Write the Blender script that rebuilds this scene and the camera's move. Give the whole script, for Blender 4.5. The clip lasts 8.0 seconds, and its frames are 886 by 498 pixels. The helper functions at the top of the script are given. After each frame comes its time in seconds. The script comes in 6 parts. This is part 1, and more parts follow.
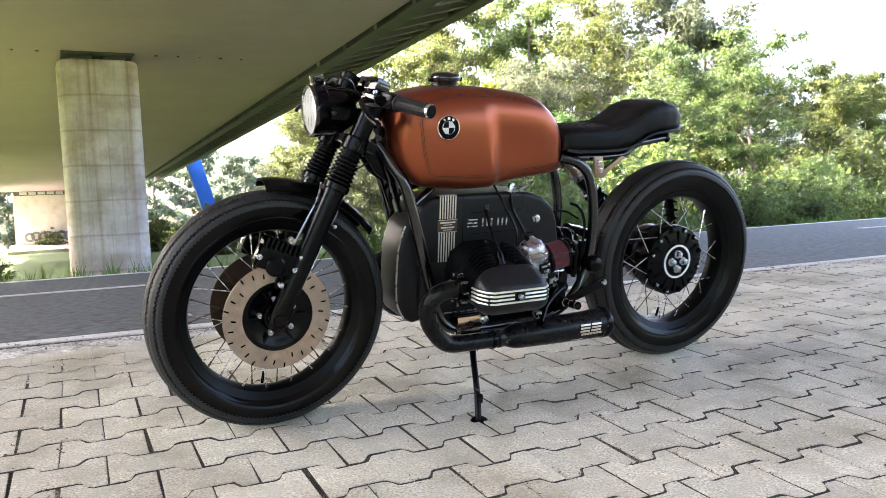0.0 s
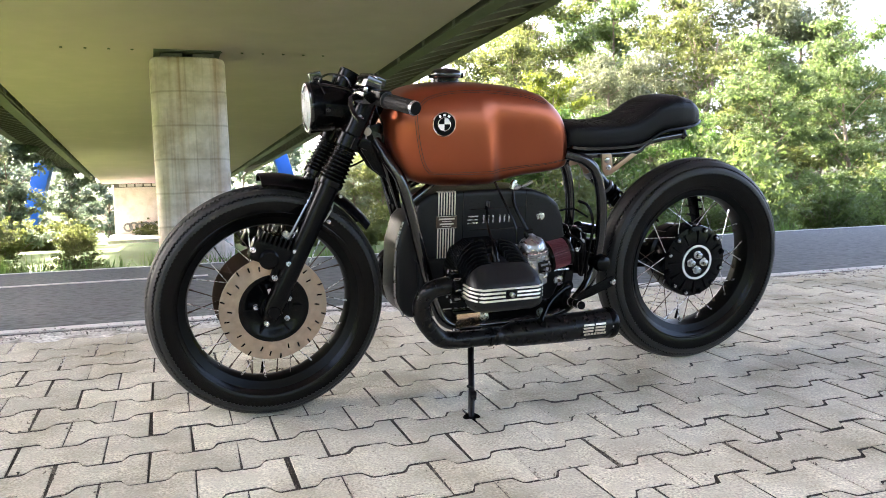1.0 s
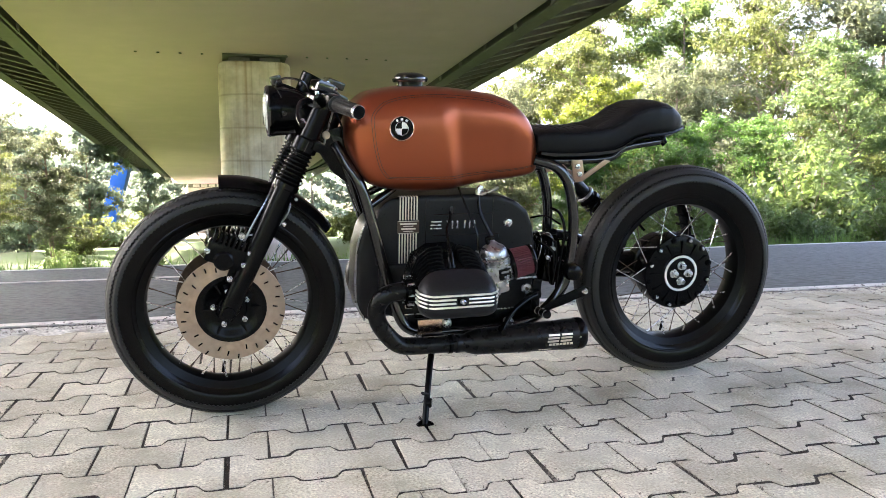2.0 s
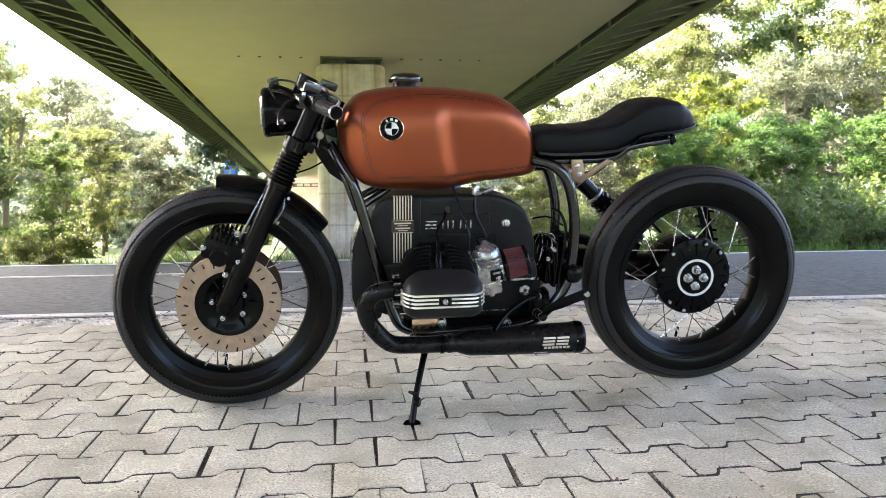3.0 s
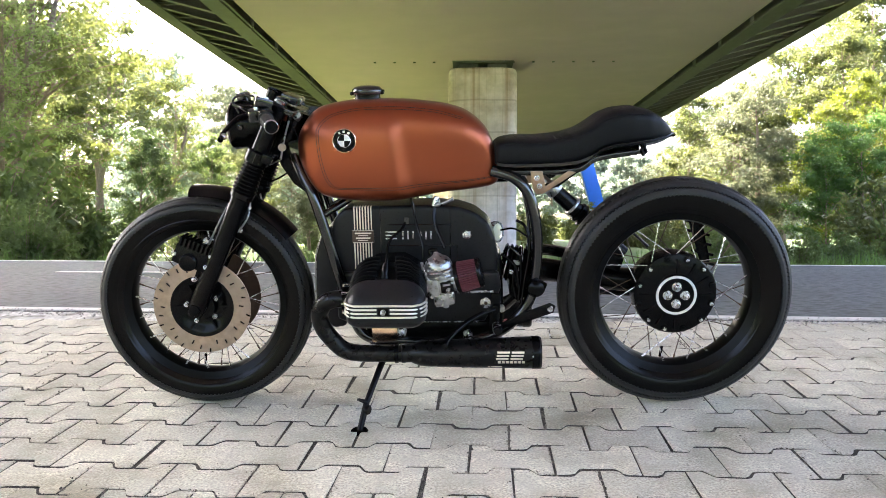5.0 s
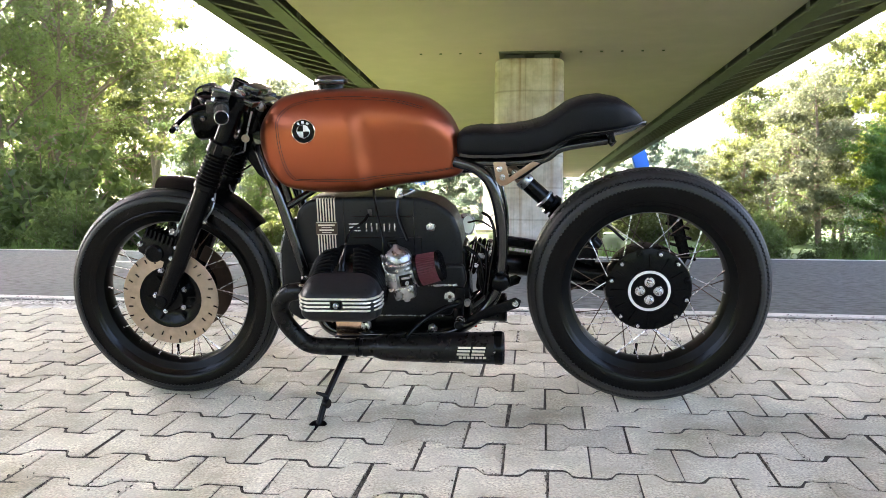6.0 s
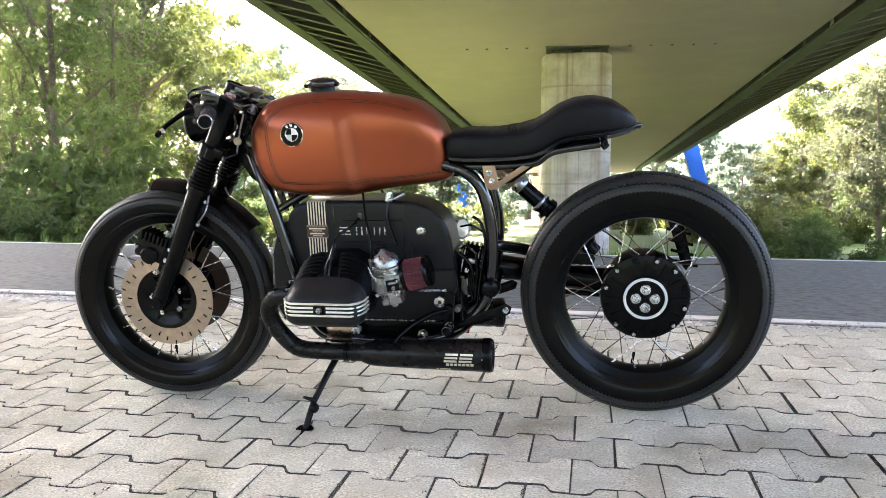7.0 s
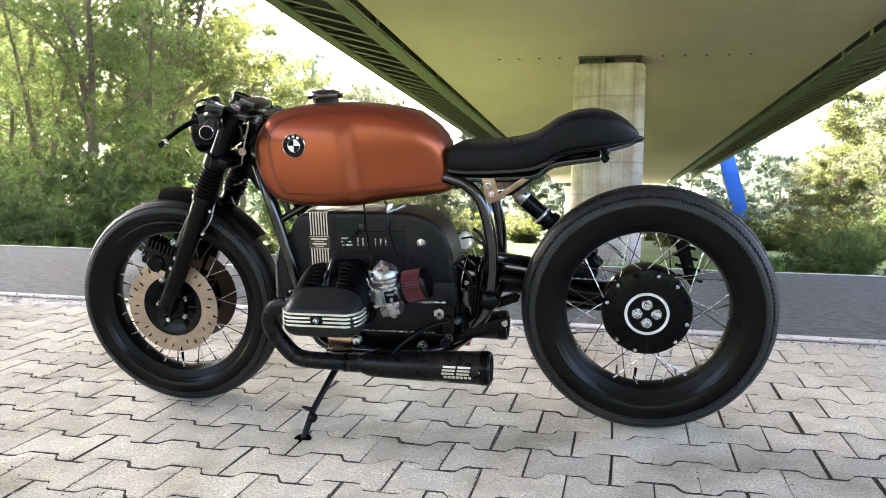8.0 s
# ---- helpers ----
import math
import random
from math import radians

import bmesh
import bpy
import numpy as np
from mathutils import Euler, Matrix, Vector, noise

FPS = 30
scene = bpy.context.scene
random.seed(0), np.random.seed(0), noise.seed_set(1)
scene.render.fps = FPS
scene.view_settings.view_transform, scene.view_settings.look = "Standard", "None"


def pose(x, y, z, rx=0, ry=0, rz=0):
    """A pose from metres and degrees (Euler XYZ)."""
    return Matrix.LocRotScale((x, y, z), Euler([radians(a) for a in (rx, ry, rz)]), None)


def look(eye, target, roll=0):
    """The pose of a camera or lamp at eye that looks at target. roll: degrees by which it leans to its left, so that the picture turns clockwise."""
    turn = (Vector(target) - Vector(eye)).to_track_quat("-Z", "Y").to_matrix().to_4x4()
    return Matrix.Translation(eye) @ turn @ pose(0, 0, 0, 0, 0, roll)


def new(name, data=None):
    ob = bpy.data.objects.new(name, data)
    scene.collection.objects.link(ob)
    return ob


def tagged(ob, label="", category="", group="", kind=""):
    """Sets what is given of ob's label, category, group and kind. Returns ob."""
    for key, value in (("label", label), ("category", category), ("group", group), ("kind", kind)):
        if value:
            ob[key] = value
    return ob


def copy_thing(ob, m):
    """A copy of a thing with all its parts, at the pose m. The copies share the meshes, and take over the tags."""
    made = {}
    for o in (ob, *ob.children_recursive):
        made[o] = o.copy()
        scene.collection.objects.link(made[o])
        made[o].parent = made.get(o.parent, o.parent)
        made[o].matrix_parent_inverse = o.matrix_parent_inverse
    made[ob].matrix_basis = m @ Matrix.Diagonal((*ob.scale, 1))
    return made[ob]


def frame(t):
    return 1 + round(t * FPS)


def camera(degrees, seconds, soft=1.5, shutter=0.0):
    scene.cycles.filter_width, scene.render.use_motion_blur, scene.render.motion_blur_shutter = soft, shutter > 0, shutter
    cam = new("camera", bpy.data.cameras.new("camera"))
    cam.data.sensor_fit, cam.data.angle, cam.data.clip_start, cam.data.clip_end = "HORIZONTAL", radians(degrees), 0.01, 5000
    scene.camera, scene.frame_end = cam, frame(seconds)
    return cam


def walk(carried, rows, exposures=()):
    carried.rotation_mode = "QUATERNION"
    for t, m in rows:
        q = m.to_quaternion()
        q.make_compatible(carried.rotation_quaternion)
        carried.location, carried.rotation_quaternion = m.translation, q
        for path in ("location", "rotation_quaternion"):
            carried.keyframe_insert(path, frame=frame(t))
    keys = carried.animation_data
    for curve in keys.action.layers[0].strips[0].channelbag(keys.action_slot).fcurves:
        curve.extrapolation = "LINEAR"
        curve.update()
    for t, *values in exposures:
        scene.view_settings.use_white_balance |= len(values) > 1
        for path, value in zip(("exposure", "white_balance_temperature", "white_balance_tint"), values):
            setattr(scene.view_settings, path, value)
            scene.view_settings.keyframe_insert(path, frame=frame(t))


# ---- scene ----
cam = camera(59.5, 8.0, soft=0.1)
# SLOPE turns the paved forecourt's own frame (x along the motorcycle, z its normal) into the level world.
SLOPE = Matrix(((0.99445, -0.10521, -0.00227), (0.10454, 0.99018, -0.09282), (0.01201, 0.09206, 0.99568))).to_4x4()
PATH = [
    (0, (-1.356, -2.022, 0.769), (-0.386, -0.291, 0.517), -1.2),
    (0.5, (-1.24, -2.096, 0.773), (-0.385, -0.308, 0.507), -1.3),
    (1, (-1.137, -2.136, 0.768), (-0.357, -0.313, 0.508), -1.0),
    (1.5, (-0.993, -2.177, 0.767), (-0.273, -0.328, 0.516), -0.6),
    (3, (-0.541, -2.304, 0.762), (-0.165, -0.355, 0.517), -0.5),
    (3.5, (-0.394, -2.305, 0.766), (-0.111, -0.339, 0.527), -0.6),
    (4, (-0.266, -2.335, 0.776), (-0.069, -0.358, 0.545), -0.6),
    (4.5, (-0.134, -2.36, 0.783), (-0.037, -0.375, 0.55), -0.5),
    (6, (0.264, -2.31, 0.777), (0.142, -0.33, 0.522), -0.7),
    (6.5, (0.367, -2.27, 0.791), (0.179, -0.297, 0.52), -0.6),
    (7, (0.432, -2.256, 0.798), (0.184, -0.289, 0.532), -0.7),
    (7.5, (0.493, -2.245, 0.804), (0.199, -0.283, 0.552), -0.4),
    (8, (0.524, -2.24, 0.805), (0.193, -0.282, 0.563), -0.3),
]
walk(cam, [(t, SLOPE @ look(eye, target, roll)) for t, eye, target, roll in PATH], exposures=[(0.0, 4.14, 6250, 9.6), (4.0, 4.29, 6250, 9.6), (8.0, 4.4, 6250, 9.6)])

# ---- light ----
world = bpy.data.worlds.new("sky")
scene.world = world
world.use_nodes = True
wn = world.node_tree.nodes
sky = wn.new("ShaderNodeTexSky")
sky.sky_type, sky.sun_disc = "NISHITA", False
SUN_ELEVATION, SUN_AZIMUTH = radians(36), radians(-40)
sky.sun_elevation, sky.sun_rotation = SUN_ELEVATION, SUN_AZIMUTH
sky.air_density, sky.dust_density, sky.ozone_density = 0.6, 8.0, 0.5
world.node_tree.links.new(sky.outputs[0], wn["Background"].inputs[0])
wn["Background"].inputs[1].default_value = 0.15
sun = new("sun", bpy.data.lights.new("sun", "SUN"))
sun.data.energy, sun.data.angle, sun.data.color = 2.0, radians(0.6), (1.0, 0.88, 0.7)
sun_from = Vector((math.sin(SUN_AZIMUTH) * math.cos(SUN_ELEVATION), math.cos(SUN_AZIMUTH) * math.cos(SUN_ELEVATION), math.sin(SUN_ELEVATION)))
sun.matrix_world = look(sun_from * 60, (0, 0, 0))

# ---- materials ----
def material(name, colour, rough=0.6, metal=0.0, spread=0.15, scale=30.0, bump=0.0, bump_scale=200.0, coat=0.0, second=None, second_scale=3.0, per_piece=0.0, shine=0.5, placed=False, stain=None, patchy=0.07):
    """A surface with fine grain, broad mottling, roughness variation and relief; per_piece varies it from object to object."""
    m = bpy.data.materials.new(name)
    m.use_nodes = True
    nt = m.node_tree
    b = nt.nodes["Principled BSDF"]
    b.inputs["Metallic"].default_value = metal
    b.inputs["Coat Weight"].default_value = coat
    b.inputs["Specular IOR Level"].default_value = shine
    b.inputs["Coat Roughness"].default_value = 0.12
    co = nt.nodes.new("ShaderNodeTexCoord")
    where = nt.nodes.new("ShaderNodeNewGeometry").outputs["Position"] if placed else co.outputs["Object"]
    def noise_tex(sc, detail=4.0):
        n = nt.nodes.new("ShaderNodeTexNoise")
        n.inputs["Scale"].default_value, n.inputs["Detail"].default_value = sc, detail
        nt.links.new(where, n.inputs["Vector"])
        return n.outputs[0]
    fine, broad = noise_tex(scale), noise_tex(second_scale, 3.0)
    def mix(kind, fac, a, bb):
        n = nt.nodes.new("ShaderNodeMix")
        n.data_type, n.blend_type = "RGBA", kind
        for sock, val in ((n.inputs[0], fac), (n.inputs[6], a), (n.inputs[7], bb)):
            if isinstance(val, bpy.types.NodeSocket):
                nt.links.new(val, sock)
            elif isinstance(val, tuple):
                sock.default_value = (*val, 1.0)
            else:
                sock.default_value = val
        return n.outputs[2]
    def ramp(sock, lo, hi, a=0.3, c=0.7):
        n = nt.nodes.new("ShaderNodeMapRange")
        n.inputs[1].default_value, n.inputs[2].default_value, n.inputs[3].default_value, n.inputs[4].default_value = a, c, lo, hi
        nt.links.new(sock, n.inputs[0])
        return n.outputs[0]
    dark = tuple(c * (1 - spread) for c in colour)
    light = tuple(min(1, c * (1 + spread)) for c in colour)
    col = mix("MIX", ramp(fine, 0, 1), dark, light)
    col = mix("MIX", ramp(broad, 0, 0.75), col, second or tuple(c * (1 - spread * 0.8) for c in colour))
    if stain:
        tone, sc, lo, hi = stain
        col = mix("MULTIPLY", ramp(noise_tex(sc, 8.0), 0, 1, lo, hi), col, tone)
    if per_piece:
        info = nt.nodes.new("ShaderNodeObjectInfo")
        geo = nt.nodes.new("ShaderNodeNewGeometry")
        add = nt.nodes.new("ShaderNodeMath")
        add.operation = "ADD"
        nt.links.new(info.outputs["Random"], add.inputs[0])
        nt.links.new(geo.outputs["Random Per Island"], add.inputs[1])
        fr = nt.nodes.new("ShaderNodeMath")
        fr.operation = "FRACT"
        nt.links.new(add.outputs[0], fr.inputs[0])
        hsv = nt.nodes.new("ShaderNodeHueSaturation")
        nt.links.new(ramp(fr.outputs[0], 1 - per_piece, 1 + per_piece, 0, 1), hsv.inputs["Value"])
        nt.links.new(col, hsv.inputs["Color"])
        col = hsv.outputs[0]
    nt.links.new(col, b.inputs["Base Color"])
    nt.links.new(ramp(fine, max(0.03, rough - patchy), min(1, rough + patchy)), b.inputs["Roughness"])
    if bump:
        bp = nt.nodes.new("ShaderNodeBump")
        bp.inputs["Strength"].default_value, bp.inputs["Distance"].default_value = bump, 0.002
        nt.links.new(noise_tex(bump_scale, 6.0), bp.inputs["Height"])
        nt.links.new(bp.outputs[0], b.inputs["Normal"])
    return m


def leaf_material(name, colour, glow):
    m = material(name, colour, 0.55, spread=0.5, scale=1.5, second=tuple(c * k for c, k in zip(colour, (1.32, 1.22, 0.98))), second_scale=0.35, per_piece=0.35)
    nt = m.node_tree
    b = nt.nodes["Principled BSDF"]
    tr = nt.nodes.new("ShaderNodeBsdfTranslucent")
    tr.inputs[0].default_value = (*glow, 1)
    mx = nt.nodes.new("ShaderNodeMixShader")
    mx.inputs[0].default_value = 0.5
    nt.links.new(b.outputs[0], mx.inputs[1])
    nt.links.new(tr.outputs[0], mx.inputs[2])
    nt.links.new(mx.outputs[0], nt.nodes["Material Output"].inputs[0])
    return m


RUBBER = material("tyre rubber", (0.0018, 0.0016, 0.0016), 0.21, spread=0.2, scale=40, second=(0.0042, 0.0034, 0.003), second_scale=4, shine=0.155, patchy=0.02)
# paler than the carcass: the ribs' sheen against shaded grooves set in colour
TREAD = material("tread rubber", (0.015, 0.0147, 0.0145), 0.52, spread=0.15, scale=50, second=(0.02, 0.019, 0.018), second_scale=9, shine=0.34, patchy=0.03)
BLACK = material("satin black paint", (0.002, 0.002, 0.0023), 0.23, spread=0.15, scale=90, second_scale=8, patchy=0.03, shine=0.135)
GLOSS = material("gloss black enamel", (0.004, 0.004, 0.004), 0.12, spread=0.1, coat=0.6, scale=40)
CRINKLE = material("crinkle black engine paint", (0.011, 0.011, 0.0117), 0.34, spread=0.25, scale=250, bump=0.12, bump_scale=900, shine=0.2)
EXHAUST = material("heat-proof black", (0.0045, 0.0042, 0.0042), 0.3, spread=0.2, scale=60, second=(0.008, 0.007, 0.0066), second_scale=7, bump=0.05, bump_scale=700, shine=0.2)
COPPER = material("matt copper paint", (0.285, 0.077, 0.036), 0.32, metal=0.92, spread=0.01, scale=30, second=(0.272, 0.073, 0.034), second_scale=2, patchy=0.01)
STRIPE_PAINT = material("dark brown stripe", (0.022, 0.01, 0.008), 0.4, spread=0.1)
LEATHER = material("black leather", (0.006, 0.006, 0.007), 0.46, spread=0.2, scale=120, bump=0.35, bump_scale=350, shine=0.13)
STEEL = material("bright steel", (0.66, 0.66, 0.67), 0.27, metal=1.0, spread=0.08, scale=90)
CAST = material("cast alloy", (0.34, 0.34, 0.35), 0.3, metal=1.0, spread=0.2, scale=70, bump=0.1, bump_scale=500)
BRONZE = material("bronze brake disc", (0.42, 0.33, 0.25), 0.38, metal=0.85, spread=0.2, scale=45, second=(0.33, 0.28, 0.235), second_scale=9, bump=0.06, bump_scale=300)
FILTER = material("red filter gauze", (0.125, 0.025, 0.034), 0.6, spread=0.3, scale=400, bump=0.4, bump_scale=900)
WHITE_PAINT = material("white lettering", (0.72, 0.7, 0.66), 0.5, spread=0.05)
GOLD = material("pale gold lettering", (0.68, 0.6, 0.49), 0.35, metal=0.5, spread=0.06)
POLISHED = material("polished bronze plate", (0.72, 0.5, 0.36), 0.2, metal=1.0, spread=0.08, scale=60)
PLATE = material("dark bronze plate", (0.07, 0.045, 0.03), 0.4, metal=0.5, spread=0.2)
RIM_BLACK = material("powder-coated black", (0.002, 0.002, 0.002), 0.36, spread=0.1, scale=60, shine=0.13)
RIB_ALLOY = material("brushed pale alloy", (0.82, 0.78, 0.7), 0.38, metal=0.85, spread=0.04, scale=60, patchy=0.02)
PLATE_ALLOY = material("bronze-tinted alloy", (0.36, 0.25, 0.185), 0.32, metal=1.0, spread=0.08, scale=60, patchy=0.03)
RED = material("red plastic", (0.4, 0.02, 0.02), 0.3)
RUBBER_GRIP = material("grip rubber", (0.009, 0.009, 0.009), 0.55, spread=0.2, scale=200, bump=0.3, bump_scale=500, shine=0.25)
CONCRETE = material("weathered concrete", (0.84, 0.75, 0.69), 0.85, spread=0.1, scale=6, second=(0.73, 0.65, 0.59), second_scale=0.7, bump=0.6, bump_scale=40, stain=((0.8, 0.76, 0.72), 0.9, 0.45, 0.7))
PIER_CONCRETE = material("board-marked pier concrete", (0.84, 0.725, 0.715), 0.85, spread=0.12, scale=7, second=(0.69, 0.6, 0.57), second_scale=0.8, bump=0.5, bump_scale=30, stain=((0.72, 0.66, 0.6), 1.1, 0.42, 0.66))


def add_board_marks(m):
    """Shutter joints round the column, rust-brown runs down its face and darkened bands."""
    nt = m.node_tree
    b = nt.nodes["Principled BSDF"]
    base = b.inputs["Base Color"].links[0].from_socket
    co = nt.nodes.new("ShaderNodeTexCoord").outputs["Object"]
    def node(kind, **values):
        n = nt.nodes.new(kind)
        for k, v in values.items():
            n.inputs[k].default_value = v
        return n
    def stretched(sx, sy, sz, scale, detail):
        mp = nt.nodes.new("ShaderNodeMapping")
        mp.inputs["Scale"].default_value = (sx, sy, sz)
        nt.links.new(co, mp.inputs["Vector"])
        n = node("ShaderNodeTexNoise", Scale=scale, Detail=detail)
        nt.links.new(mp.outputs[0], n.inputs["Vector"])
        return n.outputs[0]
    def levels(sock, lo, hi, top):
        n = nt.nodes.new("ShaderNodeMapRange")
        for k, v in enumerate((lo, hi, 0.0, top)):
            n.inputs[k + 1].default_value = v
        nt.links.new(sock, n.inputs[0])
        return n.outputs[0]
    def laid(fac, tone):
        mx = nt.nodes.new("ShaderNodeMix")
        mx.data_type, mx.blend_type = "RGBA", "MULTIPLY"
        nt.links.new(fac, mx.inputs[0])
        nt.links.new(last[0], mx.inputs[6])
        mx.inputs[7].default_value = (*tone, 1)
        last[0] = mx.outputs[2]
    last = [base]
    wave = nt.nodes.new("ShaderNodeTexWave")
    wave.bands_direction = "Z"
    wave.inputs["Scale"].default_value, wave.inputs["Distortion"].default_value, wave.inputs["Detail"].default_value, wave.inputs["Detail Scale"].default_value = 0.26, 0.25, 2.0, 3.0
    nt.links.new(co, wave.inputs["Vector"])
    laid(levels(wave.outputs[1], 0.985, 1.0, 0.6), (0.62, 0.58, 0.54))
    laid(levels(stretched(2.2, 2.2, 0.05, 1.6, 6.0), 0.5, 0.7, 0.8), (0.7, 0.58, 0.47))
    laid(levels(stretched(0.3, 0.3, 1.5, 1.1, 4.0), 0.48, 0.66, 0.7), (0.75, 0.72, 0.7))
    laid(levels(stretched(5.0, 5.0, 0.1, 2.0, 8.0), 0.54, 0.7, 0.6), (0.66, 0.6, 0.55))
    nt.links.new(last[0], b.inputs["Base Color"])


add_board_marks(PIER_CONCRETE)
SOFFIT = material("painted concrete soffit", (0.5, 0.36, 0.42), 0.8, spread=0.07, scale=1.2, second=(0.435, 0.318, 0.365), second_scale=0.25, bump=0.2, bump_scale=20)
GIRDER = material("grey bridge steel", (0.1, 0.09, 0.08), 0.6, spread=0.2, scale=4, second=(0.075, 0.068, 0.06), second_scale=0.8)
DARK_STEEL = material("dark bridge steel", (0.13, 0.125, 0.105), 0.7, spread=0.25, scale=3)
BLUE = material("blue bridge paint", (0.015, 0.11, 0.55), 0.45, spread=0.08, scale=2, second=(0.02, 0.13, 0.5), second_scale=0.4)
PAVER = material("grey concrete paver", (0.585, 0.553, 0.452), 0.88, spread=0.5, scale=170, second=(0.48, 0.455, 0.37), second_scale=16, bump=0.8, bump_scale=260, per_piece=0.13, placed=True, stain=((0.62, 0.595, 0.53), 3.4, 0.46, 0.7))
JOINT = material("sandy joint grit", (0.066, 0.057, 0.047), 0.95, spread=0.95, scale=330, second=(0.035, 0.03, 0.026), second_scale=15, bump=1.0, bump_scale=300)
GRIT = material("pale grit", (0.2, 0.175, 0.145), 0.9, spread=0.5, scale=40, second=(0.08, 0.068, 0.05), second_scale=6, per_piece=0.7)
ASPHALT = material("asphalt", (0.1, 0.109, 0.114), 0.82, spread=0.6, scale=34, second=(0.082, 0.089, 0.093), second_scale=0.9, bump=1.0, bump_scale=70, stain=((0.4, 0.41, 0.42), 15, 0.46, 0.66))
ROAD_WHITE = material("worn white road paint", (0.68, 0.67, 0.64), 0.75, spread=0.12, scale=25, second=(0.5, 0.49, 0.46), second_scale=5, bump=0.6, bump_scale=120)
KERB = material("crumbled concrete edging", (0.64, 0.62, 0.58), 0.9, spread=0.5, scale=60, second=(0.38, 0.36, 0.33), second_scale=8, bump=1.0, bump_scale=90, stain=((0.35, 0.33, 0.3), 9, 0.52, 0.68))
CRUMB = material("pale crumbled gravel", (0.5, 0.48, 0.44), 0.9, spread=0.3, scale=40, second=(0.3, 0.28, 0.25), second_scale=3, per_piece=0.45)
GRASS_SOIL = material("grassy earth", (0.055, 0.105, 0.014), 0.95, spread=0.5, scale=3, second=(0.085, 0.115, 0.02), second_scale=0.15, bump=0.8, bump_scale=12)
BARK = material("tree bark", (0.2, 0.15, 0.11), 0.9, spread=0.35, scale=14, second=(0.12, 0.09, 0.07), second_scale=2, bump=0.8, bump_scale=30)
LEAF_DARK = leaf_material("deep green leaves", (0.05, 0.077, 0.028), (0.115, 0.165, 0.045))
LEAF_MID = leaf_material("green leaves", (0.06, 0.087, 0.03), (0.155, 0.215, 0.052))
LEAF_FRESH = leaf_material("fresh green leaves", (0.042, 0.085, 0.018), (0.1, 0.185, 0.03))
LEAF_AIRY = leaf_material("thin backlit leaves", (0.065, 0.092, 0.036), (0.29, 0.36, 0.11))
LEAF_LIGHT = leaf_material("yellow-green leaves", (0.062, 0.08, 0.024), (0.145, 0.165, 0.042))
# sunlight on the crown tops is put into this yellow leaf colour
LEAF_SUNLIT = leaf_material("yellow shoots", (0.085, 0.108, 0.014), (0.19, 0.225, 0.022))
LEAF_GREY = leaf_material("willow grey leaves", (0.072, 0.085, 0.05), (0.14, 0.155, 0.08))
# distance haze is put into this leaf colour
LEAF_HAZED = leaf_material("pale distant leaves", (0.12, 0.15, 0.115), (0.18, 0.225, 0.155))
GRASS = leaf_material("roadside grass", (0.075, 0.14, 0.03), (0.17, 0.28, 0.06))
GLASS = bpy.data.materials.new("clear glass")
GLASS.use_nodes = True
GLASS.node_tree.nodes["Principled BSDF"].inputs["Transmission Weight"].default_value = 1.0
GLASS.node_tree.nodes["Principled BSDF"].inputs["Roughness"].default_value = 0.03


LENS = bpy.data.materials.new("fluted lamp glass")
LENS.use_nodes = True
LENS.node_tree.nodes["Principled BSDF"].inputs["Transmission Weight"].default_value = 0.55
LENS.node_tree.nodes["Principled BSDF"].inputs["Roughness"].default_value = 0.32
LENS.node_tree.nodes["Principled BSDF"].inputs["Base Color"].default_value = (0.72, 0.75, 0.72, 1)


# ---- mesh helpers ----
def part(name, bm, mat, parent=None, label="", smooth=True):
    me = bpy.data.meshes.new(name)
    bmesh.ops.recalc_face_normals(bm, faces=bm.faces)
    bm.to_mesh(me)
    bm.free()
    me.materials.append(mat)
    if smooth:
        me.polygons.foreach_set("use_smooth", [True] * len(me.polygons))
        me.set_sharp_from_angle(angle=radians(38))
    ob = new(name, me)
    ob.parent = parent
    if label:
        ob["label"] = label
    return ob


def box(size, at=(0, 0, 0), turn=(0, 0, 0), bevel=0.0, bm=None):
    bm = bm or bmesh.new()
    made = bmesh.ops.create_cube(bm, size=1.0, matrix=pose(*at, *turn) @ Matrix.Diagonal((*size, 1)))["verts"]
    if bevel:
        edges = {e for v in made for e in v.link_edges}
        bmesh.ops.bevel(bm, geom=list(edges), offset=bevel, segments=2, affect="EDGES", profile=0.6)
    return bm


def spline(points, n=8):
    """Points of a smooth curve through the given ones."""
    p = [Vector(q) for q in points]
    p = [2 * p[0] - p[1]] + p + [2 * p[-1] - p[-2]]
    out = []
    for i in range(1, len(p) - 2):
        for k in range(n):
            t = k / n
            a, b, c, d = p[i - 1], p[i], p[i + 1], p[i + 2]
            out.append(0.5 * (2 * b + (c - a) * t + (2 * a - 5 * b + 4 * c - d) * t * t + (3 * b - a - 3 * c + d) * t ** 3))
    return out + [p[-2]]


